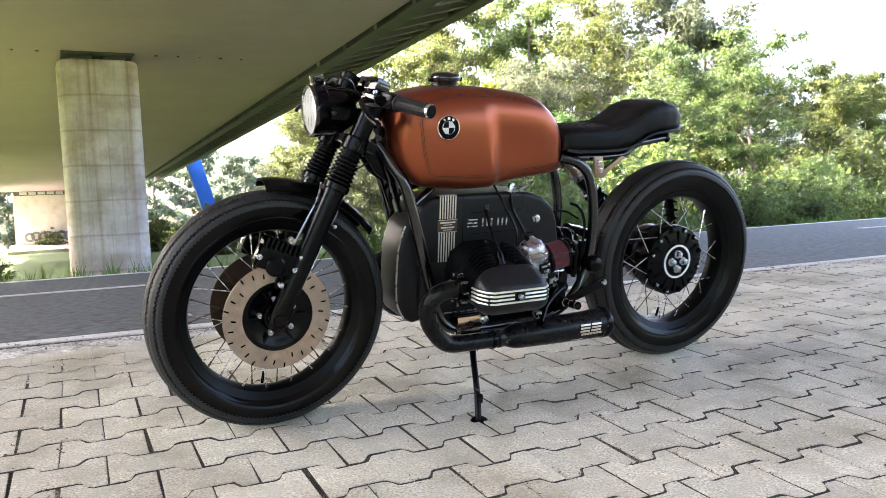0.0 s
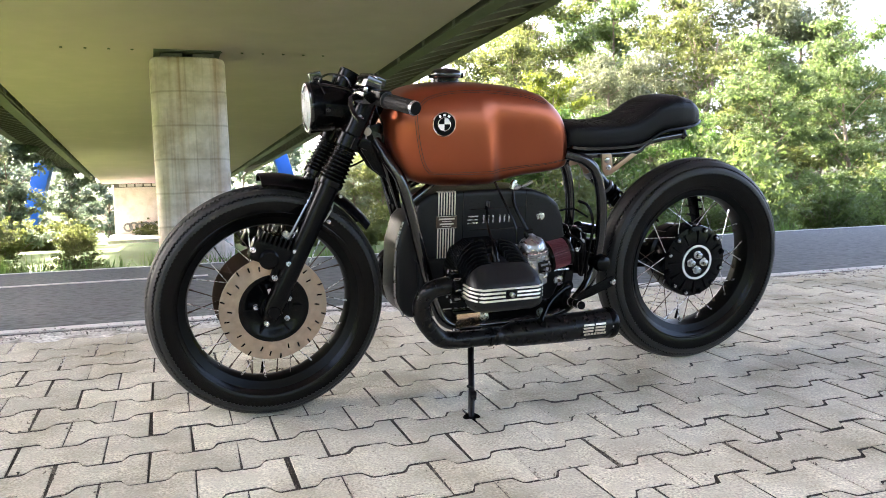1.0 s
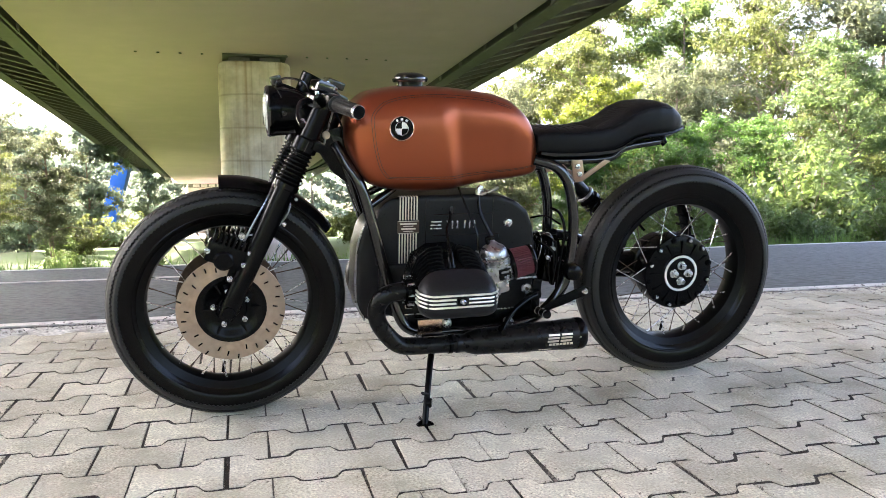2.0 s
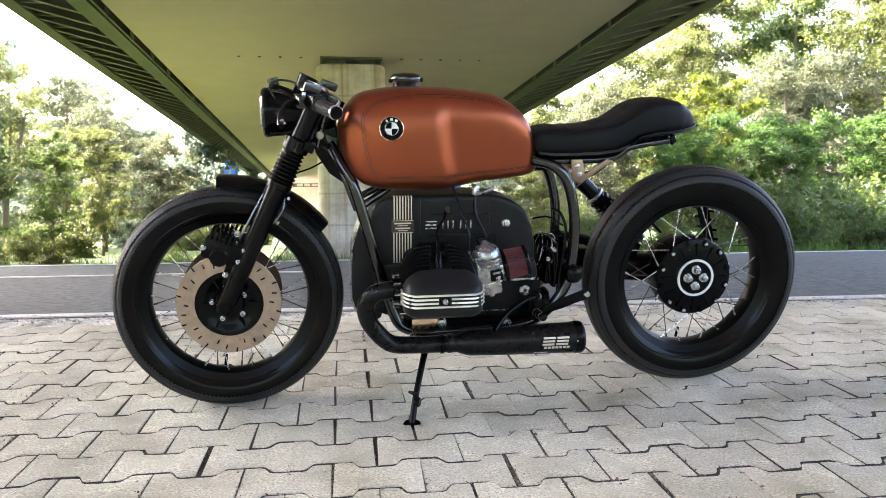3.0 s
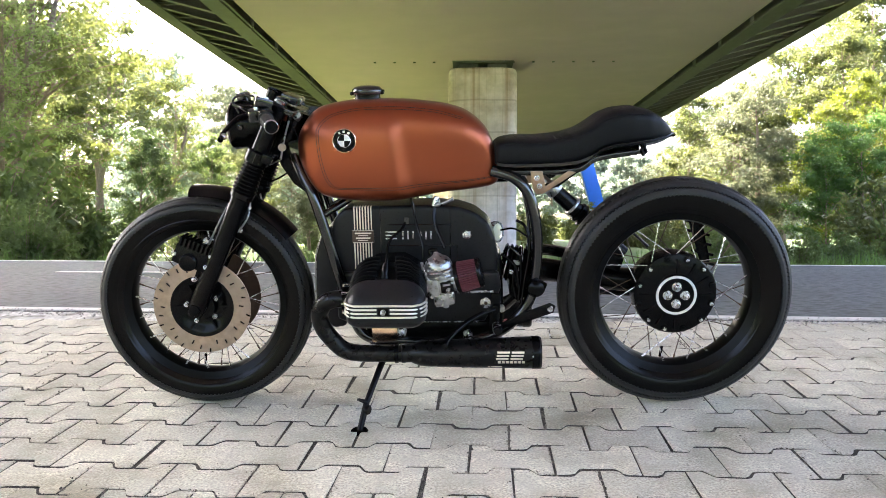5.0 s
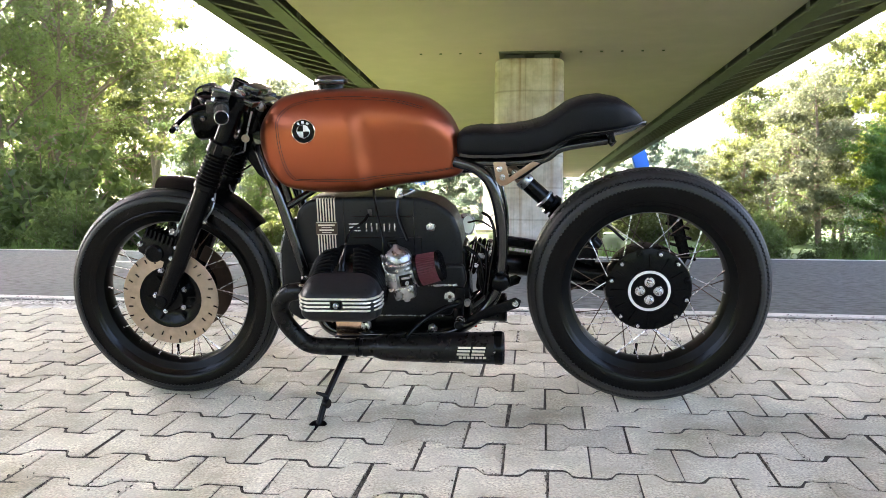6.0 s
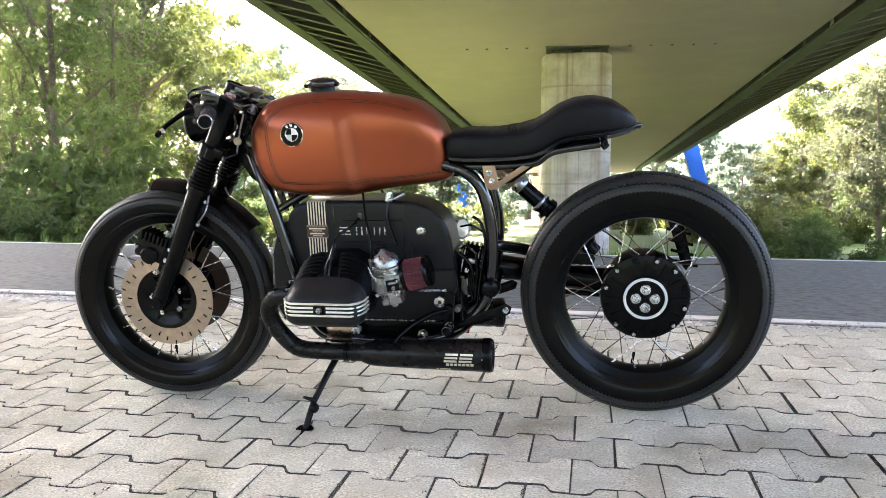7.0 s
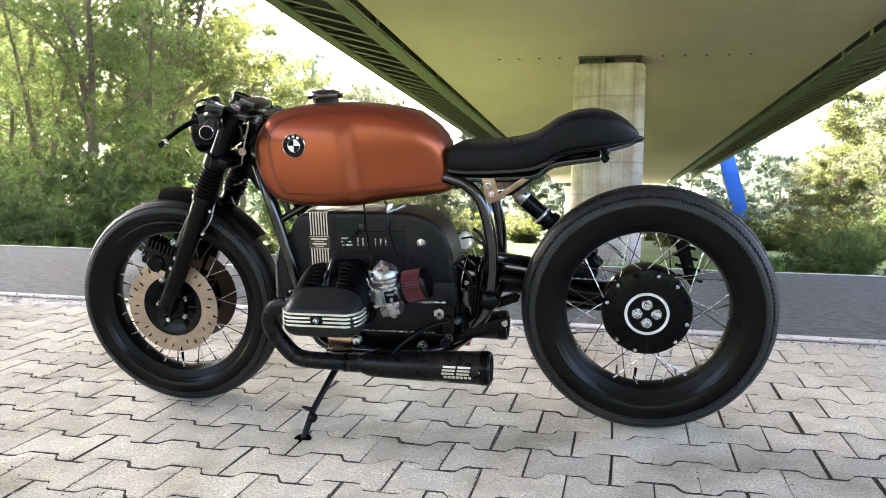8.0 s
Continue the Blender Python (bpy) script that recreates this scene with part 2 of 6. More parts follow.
def tube(points, radius, seg=12, smooth=0, bm=None, caps=True, closed=False):
    """A pipe along points; radius is one number or one for each point."""
    pts = spline(points, smooth) if smooth else [Vector(q) for q in points]
    n = len(pts)
    if isinstance(radius, (int, float)):
        radii = [radius] * n
    else:
        radii = [float(np.interp(i / (n - 1), np.linspace(0, 1, len(radius)), radius)) for i in range(n)]
    bm = bm or bmesh.new()
    rings, prev = [], None
    for i, q in enumerate(pts):
        if closed:
            d = (pts[(i + 1) % n] - pts[i - 1]).normalized()
        else:
            d = (pts[min(i + 1, n - 1)] - pts[max(i - 1, 0)]).normalized()
        if prev is None:
            side = d.orthogonal().normalized()
        else:
            side = (prev - d * prev.dot(d)).normalized()
        prev = side
        up = d.cross(side)
        rings.append([bm.verts.new(q + (side * math.cos(a) + up * math.sin(a)) * radii[i]) for a in (math.tau * k / seg for k in range(seg))])
    for i in range(n if closed else n - 1):
        a, b = rings[i], rings[(i + 1) % n]
        for k in range(seg):
            bm.faces.new((a[k], a[(k + 1) % seg], b[(k + 1) % seg], b[k]))
    if caps and not closed:
        bm.faces.new(rings[0][::-1])
        bm.faces.new(rings[-1])
    return bm


def lathe(profile, at=(0, 0, 0), axis=(0, 1, 0), seg=48, bm=None, closed=False, sweep=math.tau, start=0.0):
    """Turns a profile of (radius, along the axis) round the axis."""
    bm = bm or bmesh.new()
    z = Vector(axis).normalized()
    x = Vector((1, 0, 0)) if abs(z.x) < 0.9 else Vector((0, 1, 0))
    x = (x - z * x.dot(z)).normalized()
    y = z.cross(x)
    full = sweep >= math.tau - 1e-6
    count = seg if full else seg + 1
    rings = []
    for r, h in profile:
        rings.append([bm.verts.new(Vector(at) + z * h + (x * math.cos(a) + y * math.sin(a)) * max(r, 1e-5)) for a in (start + sweep * k / seg for k in range(count))])
    for i in range(len(rings) if closed else len(rings) - 1):
        a, b = rings[i], rings[(i + 1) % len(rings)]
        for k in range(seg):
            bm.faces.new((a[k], a[(k + 1) % count], b[(k + 1) % count], b[k]))
    bmesh.ops.remove_doubles(bm, verts=bm.verts, dist=2e-5)
    return bm


def loft(rings, bm=None, caps=True):
    bm = bm or bmesh.new()
    made = [[bm.verts.new(q) for q in r] for r in rings]
    n = len(made[0])
    for a, b in zip(made, made[1:]):
        for k in range(n):
            bm.faces.new((a[k], a[(k + 1) % n], b[(k + 1) % n], b[k]))
    if caps:
        bm.faces.new(made[0][::-1])
        bm.faces.new(made[-1])
    return bm


def bolt(at, axis, r, h, bm=None, seg=12):
    """A domed cap-head bolt."""
    return lathe([(0, h), (r * 0.45, h), (r * 0.5, h * 0.55), (r * 0.62, h), (r * 0.92, h * 0.9), (r, h * 0.6), (r, -0.002)], at, axis, seg, bm)


def thing(name, label, category, group="", m=None):
    ob = new(name)
    ob.empty_display_size = 0.1
    if m is not None:
        ob.matrix_world = m
    return tagged(ob, label, category, group)


# ---- ground, road and forecourt ----
ROAD_Z, ROAD_NEAR, ROAD_FAR = 0.13, 1.42, 7.5
RISE = math.atan2(0.0925, 0.9957)


def strip(name, x0, x1, y0, y1, z, mat, thick=0.12, kind="structure", label="", nx=1, ny=1):
    bm = box((x1 - x0, y1 - y0, thick), ((x0 + x1) / 2, (y0 + y1) / 2, z - thick / 2))
    ob = part(name, bm, mat, smooth=False)
    return tagged(ob, label or mat.name, name.split("_")[0], kind=kind)


def land_height(x, y):
    """The land falls away from the road towards the river meadow and lies low under the bridge."""
    d = max(0.0, y - ROAD_FAR - 0.3)
    fall = -0.55 * min(1.0, d / 5.0) - 0.5 * min(1.0, max(0.0, d - 5) / 25.0)
    if y < ROAD_NEAR:
        fall = -0.3 + 0.0929 * y
    return 0.06 + fall + (0.10 if y > ROAD_NEAR else 0.03) * noise.noise(Vector((x * 0.13, y * 0.13, 0)))


def build_ground():
    xs = [-900, -400, -200, -120] + list(np.linspace(-80, 80, 81)) + [120, 200, 400, 900]
    ys = [-300, -120, -60] + list(np.linspace(-40, 7.9, 25)) + list(np.linspace(8.2, 120, 57)) + [160, 220, 300, 500, 1200]
    bm = bmesh.new()
    grid = [[bm.verts.new((x, y, -0.6 if 1.0 < y < 8.0 else land_height(x, max(y, -14)))) for x in xs] for y in ys]
    for a, b in zip(grid, grid[1:]):
        for k in range(len(xs) - 1):
            bm.faces.new((a[k], a[k + 1], b[k + 1], b[k]))
    tagged(part("ground", bm, GRASS_SOIL), "grassy riverside earth beyond the road", "ground", kind="structure")


build_ground()
road = strip("road", -220, 220, ROAD_NEAR, ROAD_FAR, ROAD_Z, ASPHALT, 0.9, label="grey asphalt road with a fine coarse grain")
tagged(strip("edge_line", -60, 60, ROAD_NEAR + 0.0, ROAD_NEAR + 0.12, ROAD_Z + 0.006, ROAD_WHITE, 0.01), "worn white painted line along the road edge", "road marking")
tagged(strip("far_edge_line", -120, 120, ROAD_FAR - 0.3, ROAD_FAR - 0.18, ROAD_Z + 0.006, ROAD_WHITE, 0.01), "white painted line along the far road edge", "road marking")
for k in range(-5, 6):
    d = strip("lane_dash", -2.6 + k * 12 - 1.7, -2.6 + k * 12 + 1.7, 4.8, 4.92, ROAD_Z + 0.006, ROAD_WHITE, 0.01)
    tagged(d, "white painted dash on the road centre line", "road marking", "centre line dashes")
FORECOURT = pose(0, 0, 0, math.degrees(RISE), 0, 0)
bed = part("pavement", box((24, 12.6, 0.5), (0, -5.11, -0.2565)), JOINT, smooth=False)
bed.matrix_world = FORECOURT @ pose(0, 0, 0, 0, 0, 2.3)
tagged(bed, "grey interlocking concrete block paving with gritty joints", "pavement", kind="structure")
# plain added sheet, widened out of view to bounce light under the bridge
apron = part("pavement_apron", box((74, 26, 0.3), (17, -12.0, -0.19)), PAVER, smooth=False)
apron.matrix_world = FORECOURT
tagged(apron, "concrete sheet round the paving, widened out of view to bounce light", "pavement", kind="structure")
kerb = part("kerb", box((120, 0.6, 0.3), (0, 1.118, -0.154), bevel=0.01), KERB)
kerb.matrix_world = FORECOURT
tagged(kerb, "crumbling concrete edging strip beside the road", "kerb", kind="structure")


# ---- bridge ----
BRIDGE_TURN = math.degrees(math.atan2(0.065, 0.998))
BRIDGE = pose(-0.75, 27, 0, 0, 0, BRIDGE_TURN)


def build_bridge():
    y0, y1 = -70.0, 84
    br = thing("bridge", "wide concrete and steel road bridge on a concrete pier", "bridge", m=BRIDGE)
    ln, mid = y1 - y0, (y0 + y1) / 2
    part("soffit", box((15.0, ln, 0.9), (0, mid, 7.35), bevel=0.05), SOFFIT, br, "smooth grey-beige concrete underside")
    part("deck", box((22.6, ln, 0.25), (0, mid, 8.55)), DARK_STEEL, br)
    for s in (-1, 1):
        part("flange", box((0.55, ln, 0.06), (s * 8.25, mid, 7.02)), GIRDER, br, "grey-green steel girder flange")
        part("web", box((0.05, ln, 1.4), (s * 8.25, mid, 7.73)), DARK_STEEL, br)
        part("fascia", box((0.3, ln, 0.95), (s * 11.15, mid, 8.1), bevel=0.03), GIRDER, br)
        part("edge_angle", box((0.5, ln, 0.08), (s * 10.95, mid, 7.6)), GIRDER, br)
        part("rail", tube([(s * 7.62, y0, 6.78), (s * 7.62, y1, 6.78)], 0.035, 8), DARK_STEEL, br, "thin dark service rail")
        for k in range(int(ln / 3)):
            y = y0 + 1.5 + 3 * k
            if -12 < y < 70:
                part("hanger", box((0.1, 0.08, 0.5), (s * 7.62, y, 6.98)), DARK_STEEL, br)
        for k in range(int(ln / 1.5)):
            y = y0 + 0.75 + 1.5 * k
            if -40 < y < 60:
                bm = bmesh.new()
                pts = [(8.3, 7.06), (8.6, 7.06), (11.0, 7.7), (11.0, 7.9), (8.3, 7.5), (8.3, 7.06)]
                a = [bm.verts.new((s * px, y - 0.04, pz)) for px, pz in pts[:-1]]
                b = [bm.verts.new((s * px, y + 0.04, pz)) for px, pz in pts[:-1]]
                bm.faces.new(a)
                bm.faces.new(b[::-1])
                for q in range(5):
                    bm.faces.new((a[q], a[(q + 1) % 5], b[(q + 1) % 5], b[q]))
                bmesh.ops.create_cube(bm, size=1, matrix=pose(s * 9.75, y, 7.36, 0, -s * 14.9, 0) @ Matrix.Diagonal((2.5, 0.3, 0.04, 1)))
                # lattice bar from the root of this bracket to the tip of the next
                tube([(s * 8.6, y, 7.3), (s * 10.9, y + 1.5, 7.75)], 0.05, 6, bm=bm)
                part("bracket", bm, GIRDER, br, smooth=False)
    for px in range(-6, 7):
        if px:
            part("drain_hole", lathe([(0, 0), (0.05, 0), (0.05, 0.03)], (px * 0.75, 0.1, 6.885), (0, 0, -1), 10), DARK_STEEL, br)
    return br


build_bridge()


def build_pier():
    pier = thing("bridge_pier", "tall weathered concrete pier with water stains", "pier", m=BRIDGE)
    rings = []
    for z, k in ((-1.6, 1.0), (6.5, 1.0), (6.6, 0.985), (6.66, 0.95)):
        ring = []
        for i in range(64):
            a = math.tau * i / 64
            c, s = math.cos(a), math.sin(a)
            e = 0.46
            ring.append((-0.4 + 1.32 * k * math.copysign(abs(c) ** e, c), 1.0 + 1.0 * k * math.copysign(abs(s) ** e, s), z))
        rings.append(ring)
    part("column", loft(rings), PIER_CONCRETE, pier)
    for dx in (-0.55, 0.55):
        part("bearing", box((0.75, 0.9, 0.24), (-0.4 + dx, 0.8, 6.77), bevel=0.03), DARK_STEEL, pier)
    # dark plate stands in for the shadow on the soffit over the pier
    part("bearing_plate", box((2.3, 1.9, 0.05), (-0.4, 0.9, 6.872)), DARK_STEEL, pier)
    return pier


build_pier()


def build_abutment():
    ab = thing("abutment", "beige concrete bridge abutment with grey painted scrawl", "abutment", m=BRIDGE @ pose(0, 84, 0))
    part("wall", box((10.8, 2.5, 7.0), (-0.8, 1.25, 2.9), bevel=0.06), CONCRETE, ab)
    part("seat_beam", box((10.6, 0.4, 0.5), (-0.8, 0.1, 6.65)), DARK_STEEL, ab)
    for k in range(9):
        # white blocks stand in for the bright gaps above the wall
        part("bearing_block", box((0.85, 0.3, 0.36), (-5.0 + k * 1.05, -0.12, 6.66), bevel=0.04), ROAD_WHITE, ab)
    for k in range(7):
        part("scrawl", lathe([(0.35, -0.02), (0.62, -0.02), (0.62, 0.02), (0.35, 0.02)], (-4.6 + 0.75 * k, -0.05, 1.0 + 0.12 * (k % 2)), (0, 1, 0), 12, closed=True), CAST, ab, "grey painted bars of scrawl")
    part("apron", box((12, 9, 0.5), (-0.8, -4.5, -0.5), turn=(4, 0, 0)), CONCRETE, ab)
    return ab


build_abutment()


def build_pylon(s, x, lean):
    ob = thing("pylon_leg", "inclined blue steel box leg of the bridge", "pylon", "blue pylon legs", m=pose(x, 88, -1.0, 0, lean, 0))
    part("leg", box((1.55, 1.8, 26), (0, 0, 12), bevel=0.05), BLUE, ob)
    for k in range(6):
        part("collar", box((1.6, 1.85, 0.12), (0, 0, 2 + 4 * k)), BLUE, ob)


build_pylon(-1, -19.0, 15)
build_pylon(1, 10.2, -15)

# ---- motorcycle ----
# In the machine's own frame: x to its rear, y across it (minus: the side with the stand), z up along its plane.
BIKE = SLOPE @ pose(0, 0.0995, 0, 0, 0, -2.35) @ pose(0, 0, 0, 6.3, 0, 0)
bike = thing("motorcycle", "black cafe racer motorcycle with copper tank on its side stand", "motorcycle", m=BIKE)
FRONT, REAR = Vector((-0.733, 0, 0.338)), Vector((0.737, 0, 0.362))


BEAD_ANGLE = radians(141)


def tyre_point(R, r, w, a):
    """The carcass at the angle a from its crown, as (radius, across): half-round outside, drawn in to the bead at r."""
    c, q = math.cos(a), abs(math.sin(a)) ** 0.82
    mid = (R + r) / 2 + 0.004
    return mid + (R - mid if c > 0 else (r - mid) / math.cos(BEAD_ANGLE)) * c, math.copysign(w * q, a)


def build_wheel(name, at, R, w, steer, spokes, hub_r, cover):
    wheel = new(name)
    wheel.parent = bike
    wheel.matrix_local = Matrix.Translation(at) @ pose(0, 0, 0, 0, 0, steer)
    wheel["label"] = "wire-spoked wheel with a black rim and fat vintage tyre"
    rim = 0.249
    part("tyre", lathe([tyre_point(R - 0.0065, rim + 0.004, w, BEAD_ANGLE * (k / 18 - 1)) for k in range(37)], seg=120), RUBBER, wheel, "fat black tyre with moulded sidewall lettering")
    # sawtooth tread ribs round the crown
    bm = bmesh.new()
    n = round(460 * R)
    top, bead = R - 0.0065, rim + 0.004
    mid = (top + bead) / 2 + 0.004
    def crown(a, lift):
        """A point over the carcass at the angle a from its crown, lifted along its normal."""
        c, q = math.cos(a), abs(math.sin(a)) ** 0.82
        nr, nv = c / (top - mid), q ** (2 / 0.82 - 1) / 0.82 / w
        k = lift / math.hypot(nr, nv)
        return mid + (top - mid) * c + nr * k, math.copysign(w * q + nv * k, a)
    edges = [radians(d) for d in (-86, -57, -20, 20, 57, 86)]
    for lo, hi in zip(edges, edges[1:]):
        lo, hi = lo + 0.052, hi - 0.052
        rings = []
        for k in range(2 * n):
            turn = math.tau * k / (2 * n)
            z = 0.062 if k % 2 else -0.062
            row = []
            for q, (f, lift) in enumerate(((0, -0.002), (0, 0.0035), (0.05, 0.0045), (0.5, 0.0053), (0.95, 0.0045), (1, 0.0035), (1, -0.002))):
                r, v = crown(lo + (hi - lo) * f + (0 if q == 3 else z), lift)
                row.append(bm.verts.new((r * math.cos(turn), v, r * math.sin(turn))))
            rings.append(row)
        for k in range(2 * n):
            a, b = rings[k], rings[(k + 1) % (2 * n)]
            for q in range(6):
                bm.faces.new((a[q], a[q + 1], b[q + 1], b[q]))
    part("tread", bm, TREAD, wheel, "sawtooth-ribbed tread", smooth=False)
    # moulded line on the sidewall next to the rim
    for side in (-1, 1):
        ring = [tyre_point(top, bead, w, side * radians(d)) for d in (116, 119, 122, 125)]
        part("rim_line", lathe([(r, v + side * h) for (r, v), h in zip(ring, (-0.0005, 0.0016, 0.0016, -0.0005))], seg=120), RUBBER, wheel)
    # rim: well, walls and rolled edges
    half = [(0.001, 0.046), (0.007, 0.05), (0.009, 0.046), (0.003, 0.038), (-0.010, 0.035), (-0.015, 0.02), (-0.018, 0.0)]
    back = [(-0.022, 0.0), (-0.02, 0.02), (-0.014, 0.036), (-0.004, 0.042)]
    flank = w * 0.73 / 0.05
    prof = [(rim + d, -v * flank) for d, v in half] + [(rim + d, v * flank) for d, v in half[-2::-1]] + [(rim + d, v * flank) for d, v in back[::-1]] + [(rim + d, -v * flank) for d, v in back[1:]]
    part("rim", lathe(prof, seg=96, closed=True), RIM_BLACK, wheel, "satin black spoked rim")
    # hub, spokes and nipples
    face = 0.034 if cover else 0.05
    part("hub", lathe([(0.02, -face), (0.05, -face), (hub_r, -0.034), (hub_r + 0.004, -0.03), (hub_r + 0.004, -0.024), (hub_r * 0.75, -0.018), (hub_r * 0.7, 0.03), (hub_r * 0.9, 0.04), (hub_r * 0.9, 0.05), (0.02, 0.055)], seg=48), BLACK, wheel)
    for k in range(spokes):
        side = -1 if k % 2 else 1
        a = math.tau * (k + 0.5) / spokes
        b = a + (0.55 if (k // 2) % 2 else -0.55)
        hr = hub_r if side < 0 else hub_r * 0.9
        p0 = Vector((hr * math.cos(b), side * 0.034, hr * math.sin(b)))
        p1 = Vector(((rim - 0.018) * math.cos(a), side * 0.012, (rim - 0.018) * math.sin(a)))
        # far spokes take dark bronze, the shade on them put into the colour
        sp = part("spoke", tube([p0, p0.lerp(p1, 0.9), p0.lerp(p1, 0.901), p1], [0.0016, 0.0016, 0.003, 0.003], 6), STEEL if side < 0 else PLATE, wheel, smooth=True)
    part("valve", tube([((rim - 0.03) * math.cos(-1.7), 0, (rim - 0.03) * math.sin(-1.7)), ((rim - 0.065) * math.cos(-1.7), -0.004, (rim - 0.065) * math.sin(-1.7))], 0.0045, 8), BLACK, wheel)
    # raised sidewall marks that cannot be read
    for ang, count in ((-1.62, 9), (1.2, 5), (0.25, 4), (-2.7, 5), (2.2, 2)):
        bm = bmesh.new()
        for k in range(count):
            a = ang + 0.028 * k
            r = (R + rim) / 2 + 0.004
            bmesh.ops.create_cube(bm, size=1, matrix=Matrix.Translation((r * math.cos(a), -w * 0.985, r * math.sin(a))) @ Matrix.Rotation(-a, 4, "Y") @ Matrix.Diagonal((0.009, 0.0022, 0.004, 1)))
        part("moulded_mark", bm, RUBBER, wheel)
    return wheel


front_wheel = build_wheel("front_wheel", FRONT, 0.340, 0.058, 2.0, 40, 0.072, False)
rear_wheel = build_wheel("rear_wheel", REAR, 0.362, 0.066, 0.0, 40, 0.112, True)


# tank: rounded box loft, stepped in for the knees along a slanting crease
TANK_X = [-0.404, -0.398, -0.38, -0.355, -0.32, -0.24, -0.15, -0.07, 0.015, 0.06, 0.10, 0.145, 0.172, 0.187, 0.195]
TANK_TOP = [0.85, 0.875, 0.905, 0.934, 0.951, 0.964, 0.966, 0.962, 0.952, 0.942, 0.925, 0.888, 0.842, 0.79, 0.745]
TANK_BOT = [0.818, 0.792, 0.748, 0.706, 0.682, 0.669, 0.667, 0.672, 0.688, 0.693, 0.697, 0.703, 0.709, 0.718, 0.733]
TANK_W = [0.062, 0.086, 0.109, 0.124, 0.133, 0.138, 0.139, 0.139, 0.138, 0.136, 0.133, 0.123, 0.109, 0.088, 0.058]
TANK_CURVES = [spline([(x, v, 0) for x, v in zip(TANK_X, q)], 8) for q in (TANK_TOP, TANK_BOT, TANK_W)]
TANK_CURVES = [([p.x for p in q], [p.y for p in q]) for q in TANK_CURVES]


def tank_at(x):
    top, bot, w = (float(np.interp(x, *q)) for q in TANK_CURVES)
    return top, bot, w


def knee_step(x, z):
    """How far the flank steps in behind the crease, which slants back towards the bottom."""
    a, b = -0.102 - 0.19 * (z - 0.697), -0.052 - 0.13 * (z - 0.697)
    f = max(0.0, min(1.0, (x - a) / (b - a)))
    return 0.027 * f * f * (3 - 2 * f) * max(0.3, min(1.0, (0.985 - z) / 0.2))


def tank_ring(x, n=72):
    top, bot, w = tank_at(x)
    h = (top - bot) / 2
    ring = []
    for k in range(n):
        a = math.tau * k / n
        c, s = math.cos(a), math.sin(a)
        e = 0.52 if s > 0 else 0.34
        zz = h * math.copysign(abs(s) ** (0.56 if s > 0 else 0.46), s)
        z = (top + bot) / 2 + zz
        y = w * math.copysign(abs(c) ** e, c)
        # narrower towards the top, and stepped in for the knees
        y *= (1 - 0.16 * max(0.0, zz / h) ** 1.6) * (1 - knee_step(x, z) / w)
        ring.append((x, y, z))
    return ring


def build_tank():
    bm = loft([tank_ring(float(x)) for x in np.concatenate([np.linspace(-0.404, -0.37, 14, endpoint=False), np.linspace(-0.37, 0.15, 84, endpoint=False), np.linspace(0.15, 0.195, 18)])])
    bmesh.ops.smooth_vert(bm, verts=bm.verts, factor=0.5, use_axis_x=True, use_axis_y=True, use_axis_z=True)
    tank = part("tank", bm, COPPER, bike, "matt copper-brown fuel tank with dark double pinstripes")
    return tank


tank = build_tank()


def tank_side(x, z):
    """How far out the tank's flank lies at x and z."""
    top, bot, w = tank_at(x)
    h = (top - bot) / 2
    q = max(-0.999, min(0.999, (z - (top + bot) / 2) / h))
    s = math.copysign(abs(q) ** (1 / (0.56 if q > 0 else 0.46)), q)
    e = 0.52 if s > 0 else 0.34
    return w * (1 - s * s) ** (e / 2) * (1 - 0.16 * max(0.0, q) ** 1.6) * (1 - knee_step(x, z) / w)


STRIPE = [(-0.337, 0.862), (-0.335, 0.885), (-0.32, 0.906), (-0.292, 0.925), (-0.23, 0.94), (-0.148, 0.945), (-0.067, 0.942), (0.014, 0.932), (0.087, 0.911)]
STRIPE_LOW = [(-0.337, 0.862), (-0.331, 0.805), (-0.317, 0.748), (-0.298, 0.718), (-0.275, 0.711), (-0.152, 0.708), (-0.087, 0.709), (0.012, 0.72), (0.094, 0.727), (0.168, 0.737)]
for s in (-1, 1):
    for off in (0.0, 0.0068):
        for line in (STRIPE, STRIPE_LOW):
            pts = []
            for q in spline([(x, 0, z) for x, z in line], 8):
                cx, cz = -0.1, 0.82
                d = Vector((cx - q.x, 0, cz - q.z)).normalized() * off
                x, z = q.x + d.x, q.z + d.z
                pts.append((x, s * (tank_side(x, z) + 0.0006), z))
            part("pinstripe", tube(pts, 0.0008, 6), STRIPE_PAINT, tank, "thin dark painted line")

# seat with a tail hump
def seat_ring(x, top, bot, w, n=40, crown=0.5):
    ring = []
    h = (top - bot) / 2
    for k in range(n):
        a = math.tau * k / n
        c, s = math.cos(a), math.sin(a)
        y = w * math.copysign(abs(c) ** (crown if s > 0 else 0.35), c)
        ring.append((x, y, (top + bot) / 2 + h * math.copysign(abs(s) ** (0.62 if s > 0 else 0.4), s)))
    return ring


SEAT_X = [0.175, 0.19, 0.23, 0.30, 0.37, 0.42, 0.455, 0.49, 0.53, 0.58, 0.63, 0.67, 0.695, 0.706]
SEAT_TOP = [0.83, 0.845, 0.852, 0.851, 0.857, 0.871, 0.892, 0.917, 0.932, 0.937, 0.927, 0.902, 0.877, 0.861]
SEAT_BOT = [0.775, 0.769, 0.766, 0.767, 0.770, 0.776, 0.79, 0.812, 0.822, 0.827, 0.833, 0.841, 0.846, 0.85]
